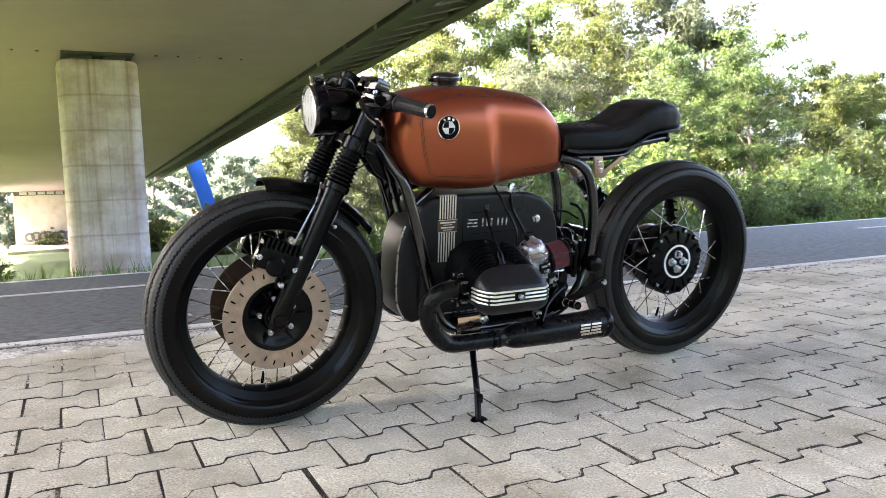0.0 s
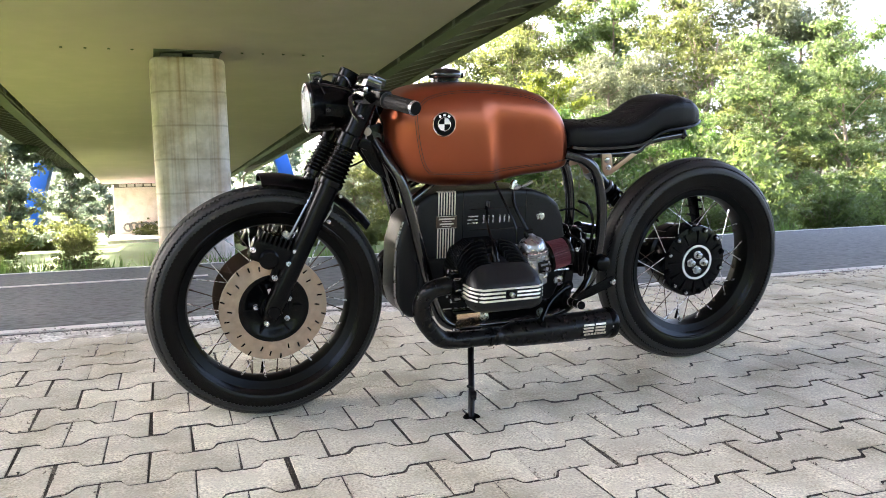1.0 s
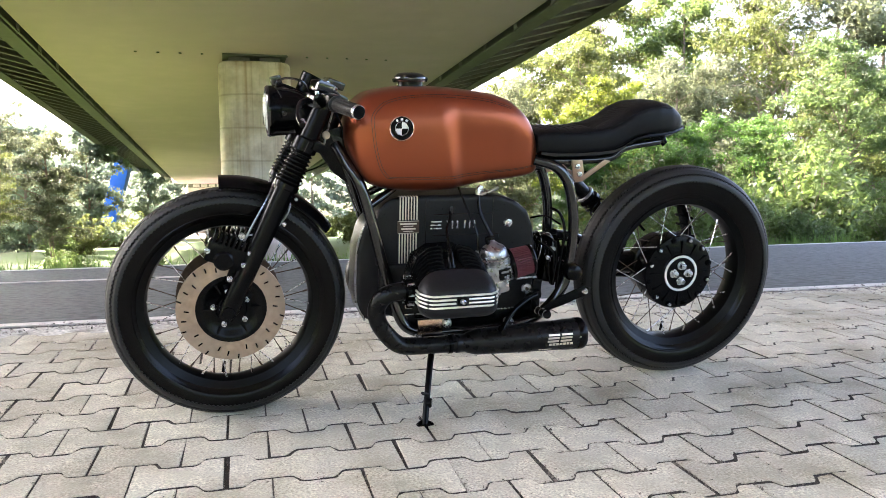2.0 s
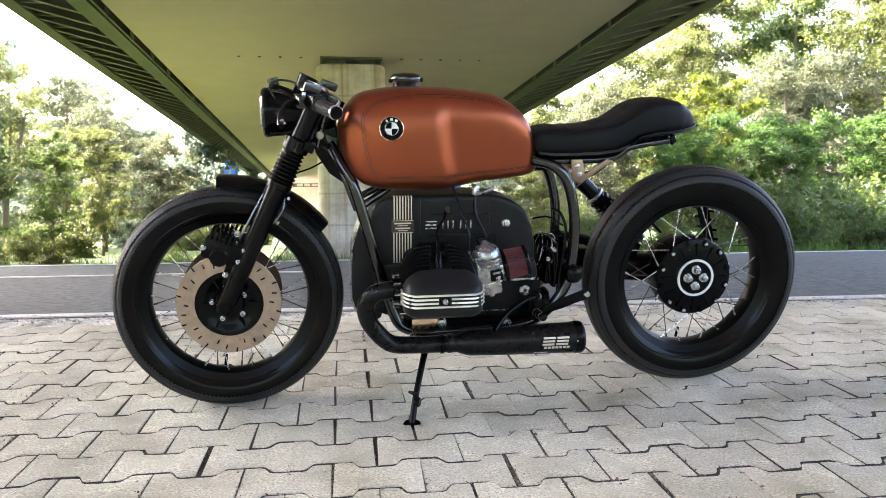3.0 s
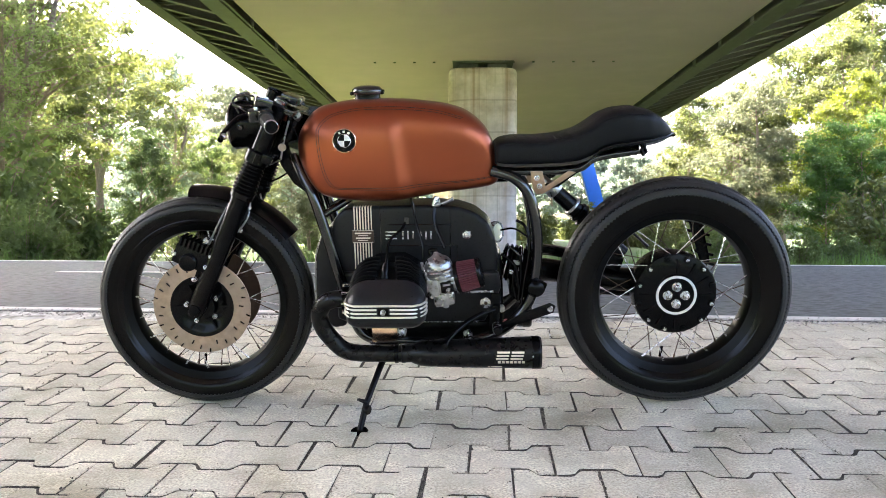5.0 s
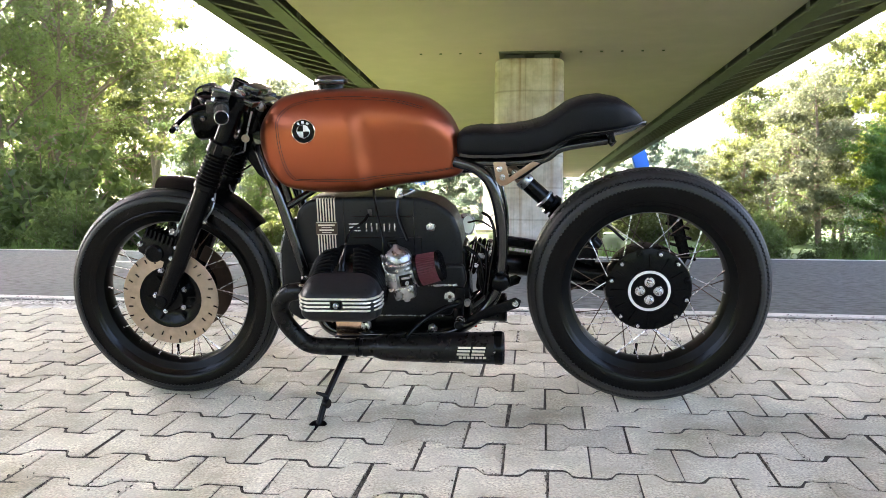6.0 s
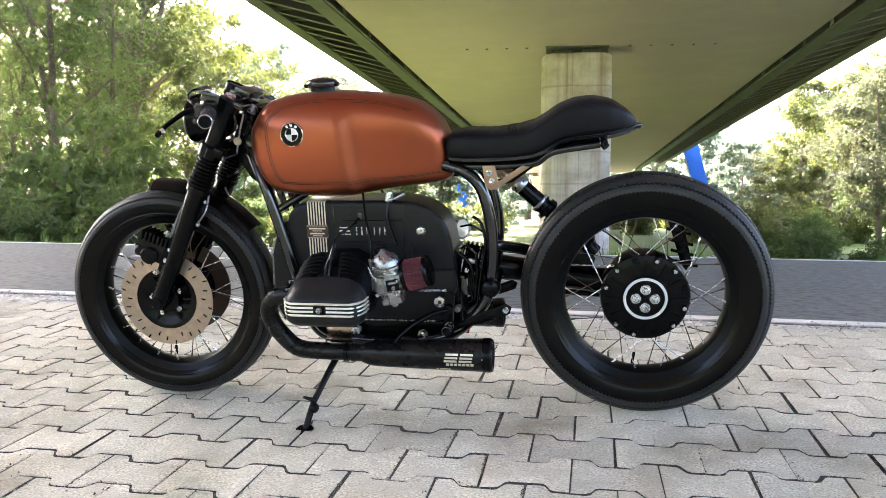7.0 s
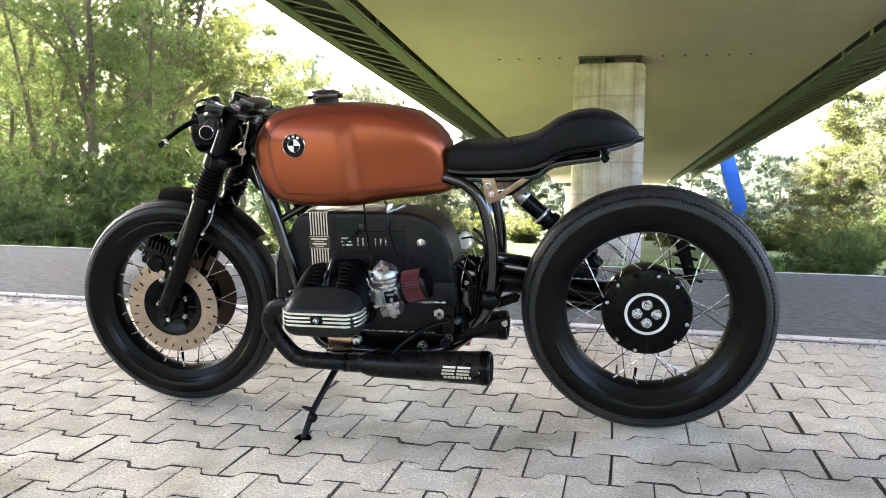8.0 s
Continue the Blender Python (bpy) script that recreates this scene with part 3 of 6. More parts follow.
SEAT_W = [0.085, 0.1, 0.108, 0.113, 0.114, 0.113, 0.112, 0.111, 0.11, 0.106, 0.094, 0.07, 0.042, 0.015]


def seat_sample(x):
    return [float(np.interp(x, SEAT_X, q)) for q in (SEAT_TOP, SEAT_BOT, SEAT_W)]


def build_seat():
    xs = np.linspace(0.175, 0.706, 72)
    bm = loft([seat_ring(float(x), *seat_sample(float(x))) for x in xs])
    for _ in range(3):
        bmesh.ops.smooth_vert(bm, verts=bm.verts, factor=0.5, use_axis_x=True, use_axis_y=True, use_axis_z=True)
    seat = part("seat", bm, LEATHER, bike, "black leather seat with a smooth tail hump")
    # padded ribs across the dip and the rise
    for k in range(22):
        x = 0.205 + 0.03 * k if k < 5 else 0.345 + 0.0085 * (k - 5)
        t, b, w = seat_sample(x)
        mid, h = (t + b) / 2, (t - b) / 2
        pts = [(x + 0.012 * abs(q), w * q, mid + h * (1 - abs(q) ** 4) ** 0.31 - 0.0005) for q in np.linspace(-0.86, 0.86, 19)]
        part("quilt_rib", tube(pts, 0.0017 if k < 5 else 0.0033, 6), LEATHER, seat)
    part("piping", tube([(float(x), -seat_sample(float(x))[2] * 0.93, sum(seat_sample(float(x))[:2]) / 2 + (seat_sample(float(x))[0] - seat_sample(float(x))[1]) / 2 * 0.64) for x in np.linspace(0.2, 0.62, 30)], 0.0016, 6), LEATHER, seat)
    # gloss seat pan under the cushion
    rings = []
    for x in np.linspace(0.185, 0.712, 50):
        t, b, w = seat_sample(min(0.70, float(x)))
        w2 = w + 0.004 if x < 0.69 else 0.035
        lip = 0.002 + 0.009 * min(1.0, (0.716 - x) / 0.06) ** 0.5
        keel = lip - 0.001
        rings.append([(x, -w2, b + 0.002), (x, -w2 - 0.002, b + lip), (x, -w2 + 0.02, b + lip), (x, w2 - 0.02, b + lip), (x, w2 + 0.002, b + lip), (x, w2, b + 0.002), (x, w2 * 0.7, b - keel), (x, -w2 * 0.7, b - keel)])
    part("seat_pan", loft(rings), GLOSS, bike, "gloss black seat pan with a rolled lip")
    pts = []
    for x in list(np.linspace(0.46, 0.70, 20)):
        t, b, w = seat_sample(float(x))
        pts.append((x, -w - 0.004, b + 0.006))
    pts += [(0.716, 0.0, 0.852)] + [(p[0], -p[1], p[2]) for p in pts[::-1]]
    part("tail_trim", tube(pts, 0.004, 8, smooth=2), BLACK, bike)
    part("tail_lamp", tube([(0.612, -0.07, 0.826), (0.612, -0.072, 0.806), (0.618, -0.076, 0.8)], [0.007, 0.012, 0.011], 12), BLACK, bike, "tiny black turn lamp")
    part("tail_lamp", tube([(0.612, 0.07, 0.826), (0.612, 0.072, 0.806), (0.618, 0.076, 0.8)], [0.007, 0.012, 0.011], 12), BLACK, bike, "tiny black turn lamp")


build_seat()


def sub(name, parent=None, label=""):
    """An assembly under the motorcycle, whose pieces hang from it."""
    ob = new(name)
    ob.parent = parent or bike
    if label:
        ob["label"] = label
    return ob


def side_plate(outline, y0, y1, bevel=0.006, segments=2):
    """A plate with the given (x, z) outline from y0 to y1, edges rounded."""
    bm = bmesh.new()
    a = [bm.verts.new((x, y0, z)) for x, z in outline]
    b = [bm.verts.new((x, y1, z)) for x, z in outline]
    n = len(a)
    bm.faces.new(a)
    bm.faces.new(b[::-1])
    for k in range(n):
        bm.faces.new((a[k], b[k], b[(k + 1) % n], a[(k + 1) % n]))
    bmesh.ops.recalc_face_normals(bm, faces=bm.faces)
    if bevel:
        bmesh.ops.bevel(bm, geom=list(bm.edges), offset=bevel, segments=segments, affect="EDGES", profile=0.6, clamp_overlap=True)
    return bm


def fork_x(z):
    return -0.738 + 0.476 * (z - 0.341)


def fork_at(z, y):
    return Vector((fork_x(z), y, z))


RAKE = Vector((0.476, 0, 1)).normalized()

# badge: black ring, chrome rim and quartered field, without letters
badge = sub("badge", tank, "round enamel badge, black ring round a quartered field")
badge.matrix_local = pose(-0.254, -tank_side(-0.254, 0.852) + 0.0005, 0.852, 88, 0, 0) @ pose(0, 0, 0, 0, -2, 0) @ Matrix.Scale(0.93, 4)
part("rim", lathe([(0.0335, -0.003), (0.0375, -0.002), (0.0378, 0.003), (0.036, 0.0045), (0.0345, 0.0035)], axis=(0, 0, 1), seg=40), POLISHED, badge)
part("ring", lathe([(0.02, 0.0032), (0.0345, 0.003), (0.0345, -0.004)], axis=(0, 0, 1), seg=40), BLACK, badge)
part("inner_rim", lathe([(0.0185, 0.003), (0.0198, 0.0042), (0.0212, 0.003)], axis=(0, 0, 1), seg=32), STEEL, badge)
for k in range(4):
    bm = bmesh.new()
    c = bm.verts.new((0, 0, 0.0034))
    arc = [bm.verts.new((0.019 * math.cos(a), 0.019 * math.sin(a), 0.0034)) for a in np.linspace(k * math.pi / 2, (k + 1) * math.pi / 2, 9)]
    for p, q in zip(arc, arc[1:]):
        bm.faces.new((c, p, q))
    part("quarter", bm, BLACK if k % 2 else WHITE_PAINT, badge)
for k, w in ((-1, 0.006), (0, 0.008), (1, 0.008)):
    a = math.pi / 2 - k * 0.55
    part("ring_mark", box((w, 0.007, 0.0008), (0.0275 * math.cos(a), 0.0275 * math.sin(a), 0.0034), (0, 0, math.degrees(a) - 90)), WHITE_PAINT, badge)

# filler cap
cap = sub("filler_cap", tank, "black flip-top filler cap")
part("neck", lathe([(0.046, 0.948), (0.04, 0.957), (0.038, 0.97), (0.038, 0.98)], (-0.2, 0, 0), (0, 0, 1), 32), BLACK, cap)
part("lid", lathe([(0.036, 0.977), (0.044, 0.979), (0.0465, 0.985), (0.0455, 0.992), (0.038, 1.0), (0.02, 1.004), (0.0, 1.005)], (-0.2, 0, 0), (0, 0, 1), 32), GLOSS, cap)
part("catch", box((0.014, 0.026, 0.011), (-0.244, 0, 0.981), (0, -12, 0), 0.003), BLACK, cap)
part("hinge", box((0.012, 0.03, 0.014), (-0.156, 0, 0.985), (0, 10, 0), 0.003), BLACK, cap)

# fork
fork = sub("front_fork", None, "black telescopic fork with ribbed rubber gaiters")
for s in (-1, 1):
    y = s * 0.098
    part("slider", tube([fork_at(0.318, y), fork_at(0.345, y), fork_at(0.40, y), fork_at(0.60, y), fork_at(0.692, y)], [0.021, 0.0285, 0.0275, 0.0285, 0.030], 24), BLACK, fork)
    part("axle_boss", lathe([(0, 0.030), (0.016, 0.030), (0.0185, 0.026), (0.0185, 0.0), (0.024, -0.002), (0.024, -0.03)], (fork_x(0.341), y, 0.341), (0, s, 0), 20), BLACK, fork)
    rings = [(0.031, 0.0), (0.0355, 0.003), (0.0355, 0.018), (0.033, 0.021)]
    for k in range(8):
        h = 0.022 + 0.0115 * k
        r = 0.0375 - 0.0007 * k
        rings += [(r - 0.007, h), (r, h + 0.004), (r, h + 0.006), (r - 0.007, h + 0.0105)]
    rings += [(0.03, 0.116)]
    part("gaiter", lathe(rings, fork_at(0.683, y), RAKE, 28), RUBBER, fork, "ribbed black rubber gaiter")
    part("upper_tube", tube([fork_at(0.77, y), fork_at(0.945, y)], 0.0265, 24), BLACK, fork)
    part("lower_clamp", lathe([(0.028, 0), (0.036, 0.003), (0.036, 0.036), (0.031, 0.04), (0.028, 0.041)], fork_at(0.786, y), RAKE, 24), BLACK, fork)
    part("clamp_bolt", bolt(fork_at(0.797, y) + Vector((0.036, s * 0.014, 0)), (0.6, s * 0.8, 0), 0.008, 0.01), STEEL, fork)
    part("top_clamp", lathe([(0.0265, 0), (0.033, 0.002), (0.033, 0.03), (0.024, 0.034), (0.012, 0.038), (0, 0.038)], fork_at(0.925, y), RAKE, 24), BLACK, fork)
part("lower_yoke", box((0.055, 0.21, 0.03), (fork_x(0.80) + 0.025, 0, 0.805), (0, 25.5, 0), 0.006), BLACK, fork)
part("top_yoke", box((0.07, 0.24, 0.016), (fork_x(0.935) + 0.022, 0, 0.94), (0, 25.5, 0), 0.006), GLOSS, fork)
part("steering_head", tube([(-0.475, 0, 0.79), (-0.405, 0, 0.93)], 0.03, 20), BLACK, fork)
for s in (-1, 1):
    part("clamp_slot", box((0.003, 0.006, 0.03), fork_at(0.803, s * 0.134), (0, 25.5, 0)), GLOSS, fork)
    part("clamp_lug", box((0.03, 0.02, 0.028), fork_at(0.80, s * 0.125) + Vector((0.036, 0, 0)), (0, 25.5, 0), 0.004), BLACK, fork)
    part("fork_top_nut", lathe([(0.016, 0.0), (0.016, 0.008), (0.012, 0.011), (0.0, 0.012)], fork_at(0.957, s * 0.098), RAKE, 6), STEEL, fork)
part("axle", tube([(-0.733, -0.12, 0.338), (-0.733, 0.12, 0.338)], 0.01, 12), STEEL, fork)
for s in (-1, 1):
    part("reflector", lathe([(0, 0.004), (0.011, 0.004), (0.012, 0), (0.011, -0.004)], (-0.454, s * 0.055, 0.827), (0.2, s, 0), 16), BRONZE, fork, "small round reflector")
    part("wire", tube([(-0.43, s * 0.05, 0.905), (-0.447, s * 0.052, 0.85), (-0.462, s * 0.05, 0.79)], 0.0028, 8, smooth=4), CAST, fork)
part("speedo_cable", tube([(-0.43, -0.03, 0.905), (-0.405, -0.04, 0.84), (-0.41, -0.04, 0.78), (-0.47, -0.02, 0.735), (-0.52, -0.01, 0.715)], 0.0028, 8, smooth=6), RUBBER, fork)

# headlamp
lamp = sub("headlamp", None, "round black headlamp with pale fluted glass")
LX = Vector((-1, 0, -0.03)).normalized()
part("bowl", lathe([(0.0, -0.125), (0.025, -0.122), (0.045, -0.11), (0.062, -0.08), (0.0685, -0.04), (0.069, -0.012), (0.071, -0.008), (0.071, 0.006), (0.067, 0.01), (0.062, 0.008)], (-0.604, 0.004, 0.889), LX, 40), BLACK, lamp)
part("rim", lathe([(0.0605, 0.004), (0.063, 0.011), (0.067, 0.0112), (0.0715, 0.0065), (0.0715, 0.002)], (-0.604, 0.004, 0.889), LX, 40), GLOSS, lamp)
part("reflector", lathe([(0.0, -0.045), (0.02, -0.042), (0.045, -0.025), (0.061, 0.002)], (-0.604, 0.004, 0.889), LX, 40), STEEL, lamp, "silvered reflector")
part("lens", lathe([(0.0, 0.019), (0.02, 0.018), (0.045, 0.013), (0.0612, 0.006), (0.0612, 0.003), (0.045, 0.0105), (0.02, 0.0155), (0.0, 0.0165)], (-0.604, 0.004, 0.889), LX, 40), LENS, lamp, "pale fluted glass")
for a in np.linspace(-0.8, 0.8, 5):
    part("lens_flute", tube([(-0.6225 + 0.006 * a * a, 0.004 + 0.045 * a, 0.85), (-0.6225 + 0.006 * a * a, 0.004 + 0.045 * a, 0.93)], 0.0012, 6), GLASS, lamp)
for s in (-1, 1):
    part("bracket", side_plate([(-0.575, 0.905), (-0.575, 0.872), (-0.50, 0.865), (-0.485, 0.9)], s * 0.071 - 0.002, s * 0.071 + 0.002, 0.001), BLACK, lamp)
    part("bracket_bolt", bolt((-0.57, s * 0.073, 0.889), (0, s, 0), 0.008, 0.007), GLOSS, lamp)

# handlebars, levers and cockpit
bars = sub("handlebar", None, "black clip-on handlebars with ribbed grips")
for s in (-1, 1):
    inner, end = Vector((-0.492, s * 0.125, 0.935)), Vector((-0.409, s * 0.342, 0.907))
    d = (end - inner).normalized()
    part("bar", tube([inner, end], 0.011, 14), BLACK, bars)
    part("clip_clamp", lathe([(0.026, 0), (0.037, 0.002), (0.037, 0.024), (0.026, 0.026)], fork_at(0.922, s * 0.098), RAKE, 24), BLACK, bars)
    g0 = end - d * 0.122
    prof = [(0.011, 0.0), (0.021, 0.0), (0.0215, 0.005), (0.0165, 0.009)]
    prof += [(0.0172, 0.02), (0.0175, 0.06), (0.0168, 0.1), (0.0185, 0.108), (0.0185, 0.112), (0.0, 0.112)]
    part("grip", lathe(prof, g0, d, 24), RUBBER_GRIP, bars, "black rubber grip")
    bm = bmesh.new()
    for k in range(14):
        a = math.tau * k / 14
        o = d.orthogonal().normalized()
        w = Matrix.Rotation(a, 3, d) @ o
        tube([g0 + d * 0.015 + w * 0.0172, g0 + d * 0.1 + w * 0.0172], 0.0016, 5, bm=bm)
    part("grip_rib", bm, RUBBER_GRIP, bars)
    part("bar_end", lathe([(0.0165, 0.0), (0.0188, 0.002), (0.0188, 0.008), (0.0168, 0.0105)], end - d * 0.012, d, 24), STEEL, bars, "chrome ring on the bar end")
    part("bar_plug", lathe([(0.0168, 0.004), (0.0162, 0.0112), (0.0, 0.012)], end - d * 0.012, d, 24), BLACK, bars)
    p = inner + d * 0.05
    part("perch", box((0.042, 0.055, 0.032), p + Vector((-0.022, 0, 0.0)), (8, 0, -s * 21), 0.006), GLOSS, bars)
    part("switchgear", box((0.04, 0.045, 0.04), inner + d * 0.085 + Vector((0.002, 0, 0.002)), (8, 0, -s * 21), 0.007), BLACK, bars)
    tip = Vector((-0.548, s * 0.337, 0.875))
    part("lever", tube([p + Vector((-0.04, 0, 0.0)), p + Vector((-0.065, s * 0.03, -0.008)), tip.lerp(p, 0.35) + Vector((-0.03, 0, 0.0)), tip], [0.009, 0.0075, 0.006, 0.0075], 10, smooth=5), BLACK, bars, "black brake lever")
    part("lever_band", lathe([(0.0078, -0.006), (0.0085, -0.004), (0.0085, 0.004), (0.0078, 0.006)], tip.lerp(p, 0.12) + Vector((-0.007, 0, 0)), tip - p, 12), STEEL, bars)
    part("perch_bolt", bolt(p + Vector((-0.018, s * 0.005, 0.018)), (0, 0, 1), 0.006, 0.006), STEEL, bars)
    part("clamp_screw", bolt(fork_at(0.93, s * 0.098) + Vector((0.034, s * 0.012, 0.0)), (1, 0, 0.2), 0.0055, 0.007), STEEL, bars)
    part("reservoir", box((0.05, 0.05, 0.03), inner + d * 0.03 + Vector((0.004, 0, 0.03)), (0, 20, -s * 21), 0.006), GLOSS, bars)
    part("reservoir_glass", lathe([(0.0, 0.002), (0.012, 0.002), (0.013, 0)], inner + d * 0.03 + Vector((0.012, s * 0.012, 0.047)), (0.4, 0, 1), 14), STEEL, bars)
    part("brake_cable", tube([p + Vector((-0.04, -s * 0.015, 0.005)), p + Vector((-0.07, -s * 0.03, 0.02)), (-0.59, s * 0.06, 0.955), (-0.565, s * 0.03, 0.962), (-0.51, s * 0.02, 0.93), (-0.49, s * 0.02, 0.85)], 0.0042, 8, smooth=6), RUBBER, bars)
gauge = sub("gauge", None, "small round black instrument")
GA = Vector((0.5, 0, 1)).normalized()
part("housing", lathe([(0.0, -0.05), (0.026, -0.048), (0.028, -0.02), (0.0295, 0.0), (0.0295, 0.006), (0.026, 0.008)], (-0.484, 0.034, 0.983), GA, 32), BLACK, gauge)
part("dial", lathe([(0.0, 0.005), (0.0265, 0.006)], (-0.484, 0.034, 0.983), GA, 32), GLOSS, gauge)
part("bezel", lathe([(0.026, 0.006), (0.0275, 0.009), (0.0295, 0.007)], (-0.484, 0.034, 0.983), GA, 32), BLACK, gauge)
part("warning_lamp_box", box((0.05, 0.12, 0.022), (-0.425, 0.0, 0.968), (0, 22, 0), 0.005), GLOSS, bike)
part("handlebar_riser", box((0.04, 0.05, 0.03), (-0.448, -0.035, 0.958), (0, 22, 0), 0.006), GLOSS, bike)
for y in (-0.035, 0.035):
    part("riser_bolt", bolt((-0.44, y, 0.975), (0.3, 0, 1), 0.007, 0.008), STEEL, bike)
part("ignition", lathe([(0, 0.012), (0.011, 0.012), (0.014, 0.008), (0.014, -0.02)], (-0.406, -0.04, 0.92), (0.1, -1, 0.25), 20), CAST, bike, "chrome ignition barrel")
part("lamp_loop", tube([(-0.575, -0.06, 0.93), (-0.59, -0.064, 0.965), (-0.565, -0.062, 0.982), (-0.52, -0.06, 0.975), (-0.5, -0.055, 0.95)], 0.003, 8, smooth=6), GLOSS, bike)
part("fly_plate", box((0.03, 0.05, 0.03), (-0.583, 0.03, 0.972), (0, -15, 0), 0.003), GLOSS, bike)

# front mudguard
fender = sub("front_fender", None, "short black front mudguard")
rings = []
for a in np.linspace(radians(93), radians(37), 26):
    ring = []
    for q in range(15):
        f = -1 + 2 * q / 14
        r = 0.372 - 0.026 * abs(f) ** 3
        ring.append(FRONT + Vector((r * math.cos(a), 0.058 * f, r * math.sin(a))))
    for q in range(14, -1, -1):
        f = -1 + 2 * q / 14
        r = 0.3685 - 0.026 * abs(f) ** 3
        ring.append(FRONT + Vector((r * math.cos(a), 0.0555 * f, r * math.sin(a))))
    rings.append(ring)
part("blade", loft(rings), BLACK, fender)
for s in (-1, 1):
    part("stay", tube([(-0.60, s * 0.058, 0.70), (-0.62, s * 0.085, 0.66), (-0.655, s * 0.09, 0.60), (-0.69, s * 0.088, 0.535)], 0.0032, 8, smooth=4), CAST, fender, "thin bent stay")
    part("stay_bolt", bolt((fork_x(0.655) + 0.042, s * 0.112, 0.655), (0, s, 0), 0.0045, 0.006), STEEL, fender)
    part("leg_bolt", bolt((fork_x(0.585) + 0.042, s * 0.108, 0.585), (0, s, 0), 0.0055, 0.007), STEEL, fender)

# front brakes
for s in (-1, 1):
    # far disc in dark bronze: its unlit side is put into the colour
    disc = part("brake_disc", lathe([(0.098, -0.0025), (0.150, -0.0025), (0.151, -0.0015), (0.151, 0.0015), (0.150, 0.0025), (0.098, 0.0025)], (0, s * 0.072, 0), (0, 1, 0), 72, closed=True), BRONZE if s < 0 else PLATE, front_wheel, "slotted brake disc with a bronze face" if s < 0 else "slotted brake disc, shade on its face put in as dark bronze")
    for k in range(30):
        a = math.tau * k / 30
        r = 0.122 + 0.011 * (k % 3)
        part("slot", box((0.014, 0.0012, 0.0042), (r * math.cos(a), s * 0.0748, r * math.sin(a)), (0, -math.degrees(a) + 12, 0)), BLACK, disc)
    carrier = part("disc_carrier", lathe([(0.102, 0.004), (0.098, 0.007), (0.082, 0.006), (0.07, -0.004), (0.045, -0.006), (0.04, 0.01), (0.022, 0.014), (0.0, 0.014)], (0, s * 0.068, 0), (0, s, 0), 48), BLACK, front_wheel)
    for k in range(5):
        a = math.tau * k / 5 + 0.5
        part("carrier_bolt", bolt((0.05 * math.cos(a), s * 0.066, 0.05 * math.sin(a)), (0, s, 0), 0.0075, 0.01), STEEL, front_wheel)
    for k in range(6):
        a = math.tau * k / 6
        part("carrier_rib", box((0.045, 0.006, 0.006), (0.075 * math.cos(a), s * 0.071, 0.075 * math.sin(a)), (0, -math.degrees(a), 0), 0.001), BLACK, front_wheel)
    cal = sub("brake_caliper", None, "black finned brake caliper")
    cal.matrix_local = pose(-0.735, s * 0.086, 0.505, 0, 22, 0)
    part("body", box((0.115, 0.055, 0.062), (0, 0, -0.005), bevel=0.01), BLACK, cal)
    for k in range(8):
        part("fin", box((0.007, 0.058, 0.03), (-0.047 + 0.0135 * k, 0, 0.035), bevel=0.0015), BLACK, cal)
    part("piston_boss", lathe([(0, 0.012), (0.022, 0.012), (0.027, 0.008), (0.027, 0)], (-0.005, s * 0.027, -0.018), (0, s, 0), 24), BLACK, cal)
    for dx, dz in ((0.055, 0.025), (0.05, -0.012), (-0.055, -0.006), (0.028, -0.062)):
        part("caliper_bolt", bolt((dx, s * 0.024, dz), (0, s, 0), 0.0078, 0.012), STEEL, cal)
    part("mount", box((0.05, 0.016, 0.10), (0.045, -s * 0.002, -0.03), bevel=0.005), BLACK, cal)
    part("banjo", lathe([(0, 0.008), (0.009, 0.008), (0.01, -0.008), (0, -0.008)], (0.02, 0, 0.058), (0, s, 0), 14), STEEL, cal)
    part("hose", tube([(0.02, 0, 0.058), (0.05, s * 0.004, 0.075), (0.095, s * 0.01, 0.11), (0.115, s * 0.0, 0.17), (0.1, -s * 0.03, 0.22)], 0.0027, 8, smooth=6), CAST, cal)

# ---- engine ----
engine = sub("engine", None, "black air-cooled flat-twin engine")
top_line = [(-0.318, 0.44), (-0.316, 0.58), (-0.305, 0.615), (-0.275, 0.642), (-0.22, 0.65), (0.0, 0.652), (0.07, 0.647), (0.12, 0.63), (0.16, 0.598), (0.18, 0.55), (0.188, 0.5), (0.192, 0.44)]
part("upper_cover", side_plate(top_line, -0.077, 0.077, 0.02, 4), CRINKLE, engine, "smooth black starter and air box cover")
part("crankcase", side_plate([(-0.305, 0.30), (-0.305, 0.45), (0.19, 0.45), (0.2, 0.40), (0.15, 0.29), (-0.25, 0.28)], -0.086, 0.086, 0.012, 3), CRINKLE, engine)
part("front_cover", side_plate([(-0.375, 0.34), (-0.37, 0.49), (-0.35, 0.56), (-0.325, 0.588), (-0.29, 0.59), (-0.28, 0.27), (-0.32, 0.262), (-0.36, 0.29)], -0.068, 0.068, 0.018, 4), CRINKLE, engine)
part("cover_trim", tube([(-0.345, -0.064, 0.275), (-0.372, -0.062, 0.34), (-0.368, -0.06, 0.49), (-0.346, -0.06, 0.562)], 0.0035, 8, smooth=5), CAST, engine, "bright strip down the front cover")
part("cover_hole", bolt((-0.30, -0.0685, 0.5), (0, -1, 0), 0.006, 0.004), STEEL, engine)
part("sump", side_plate([(-0.22, 0.29), (-0.215, 0.232), (-0.19, 0.222), (0.17, 0.222), (0.2, 0.24), (0.205, 0.29)], -0.085, 0.085, 0.008), BLACK, engine)
for k in range(7):
    part("sump_fin", box((0.004, 0.18, 0.03), (-0.19 + 0.045 * k, 0, 0.235)), BLACK, engine)
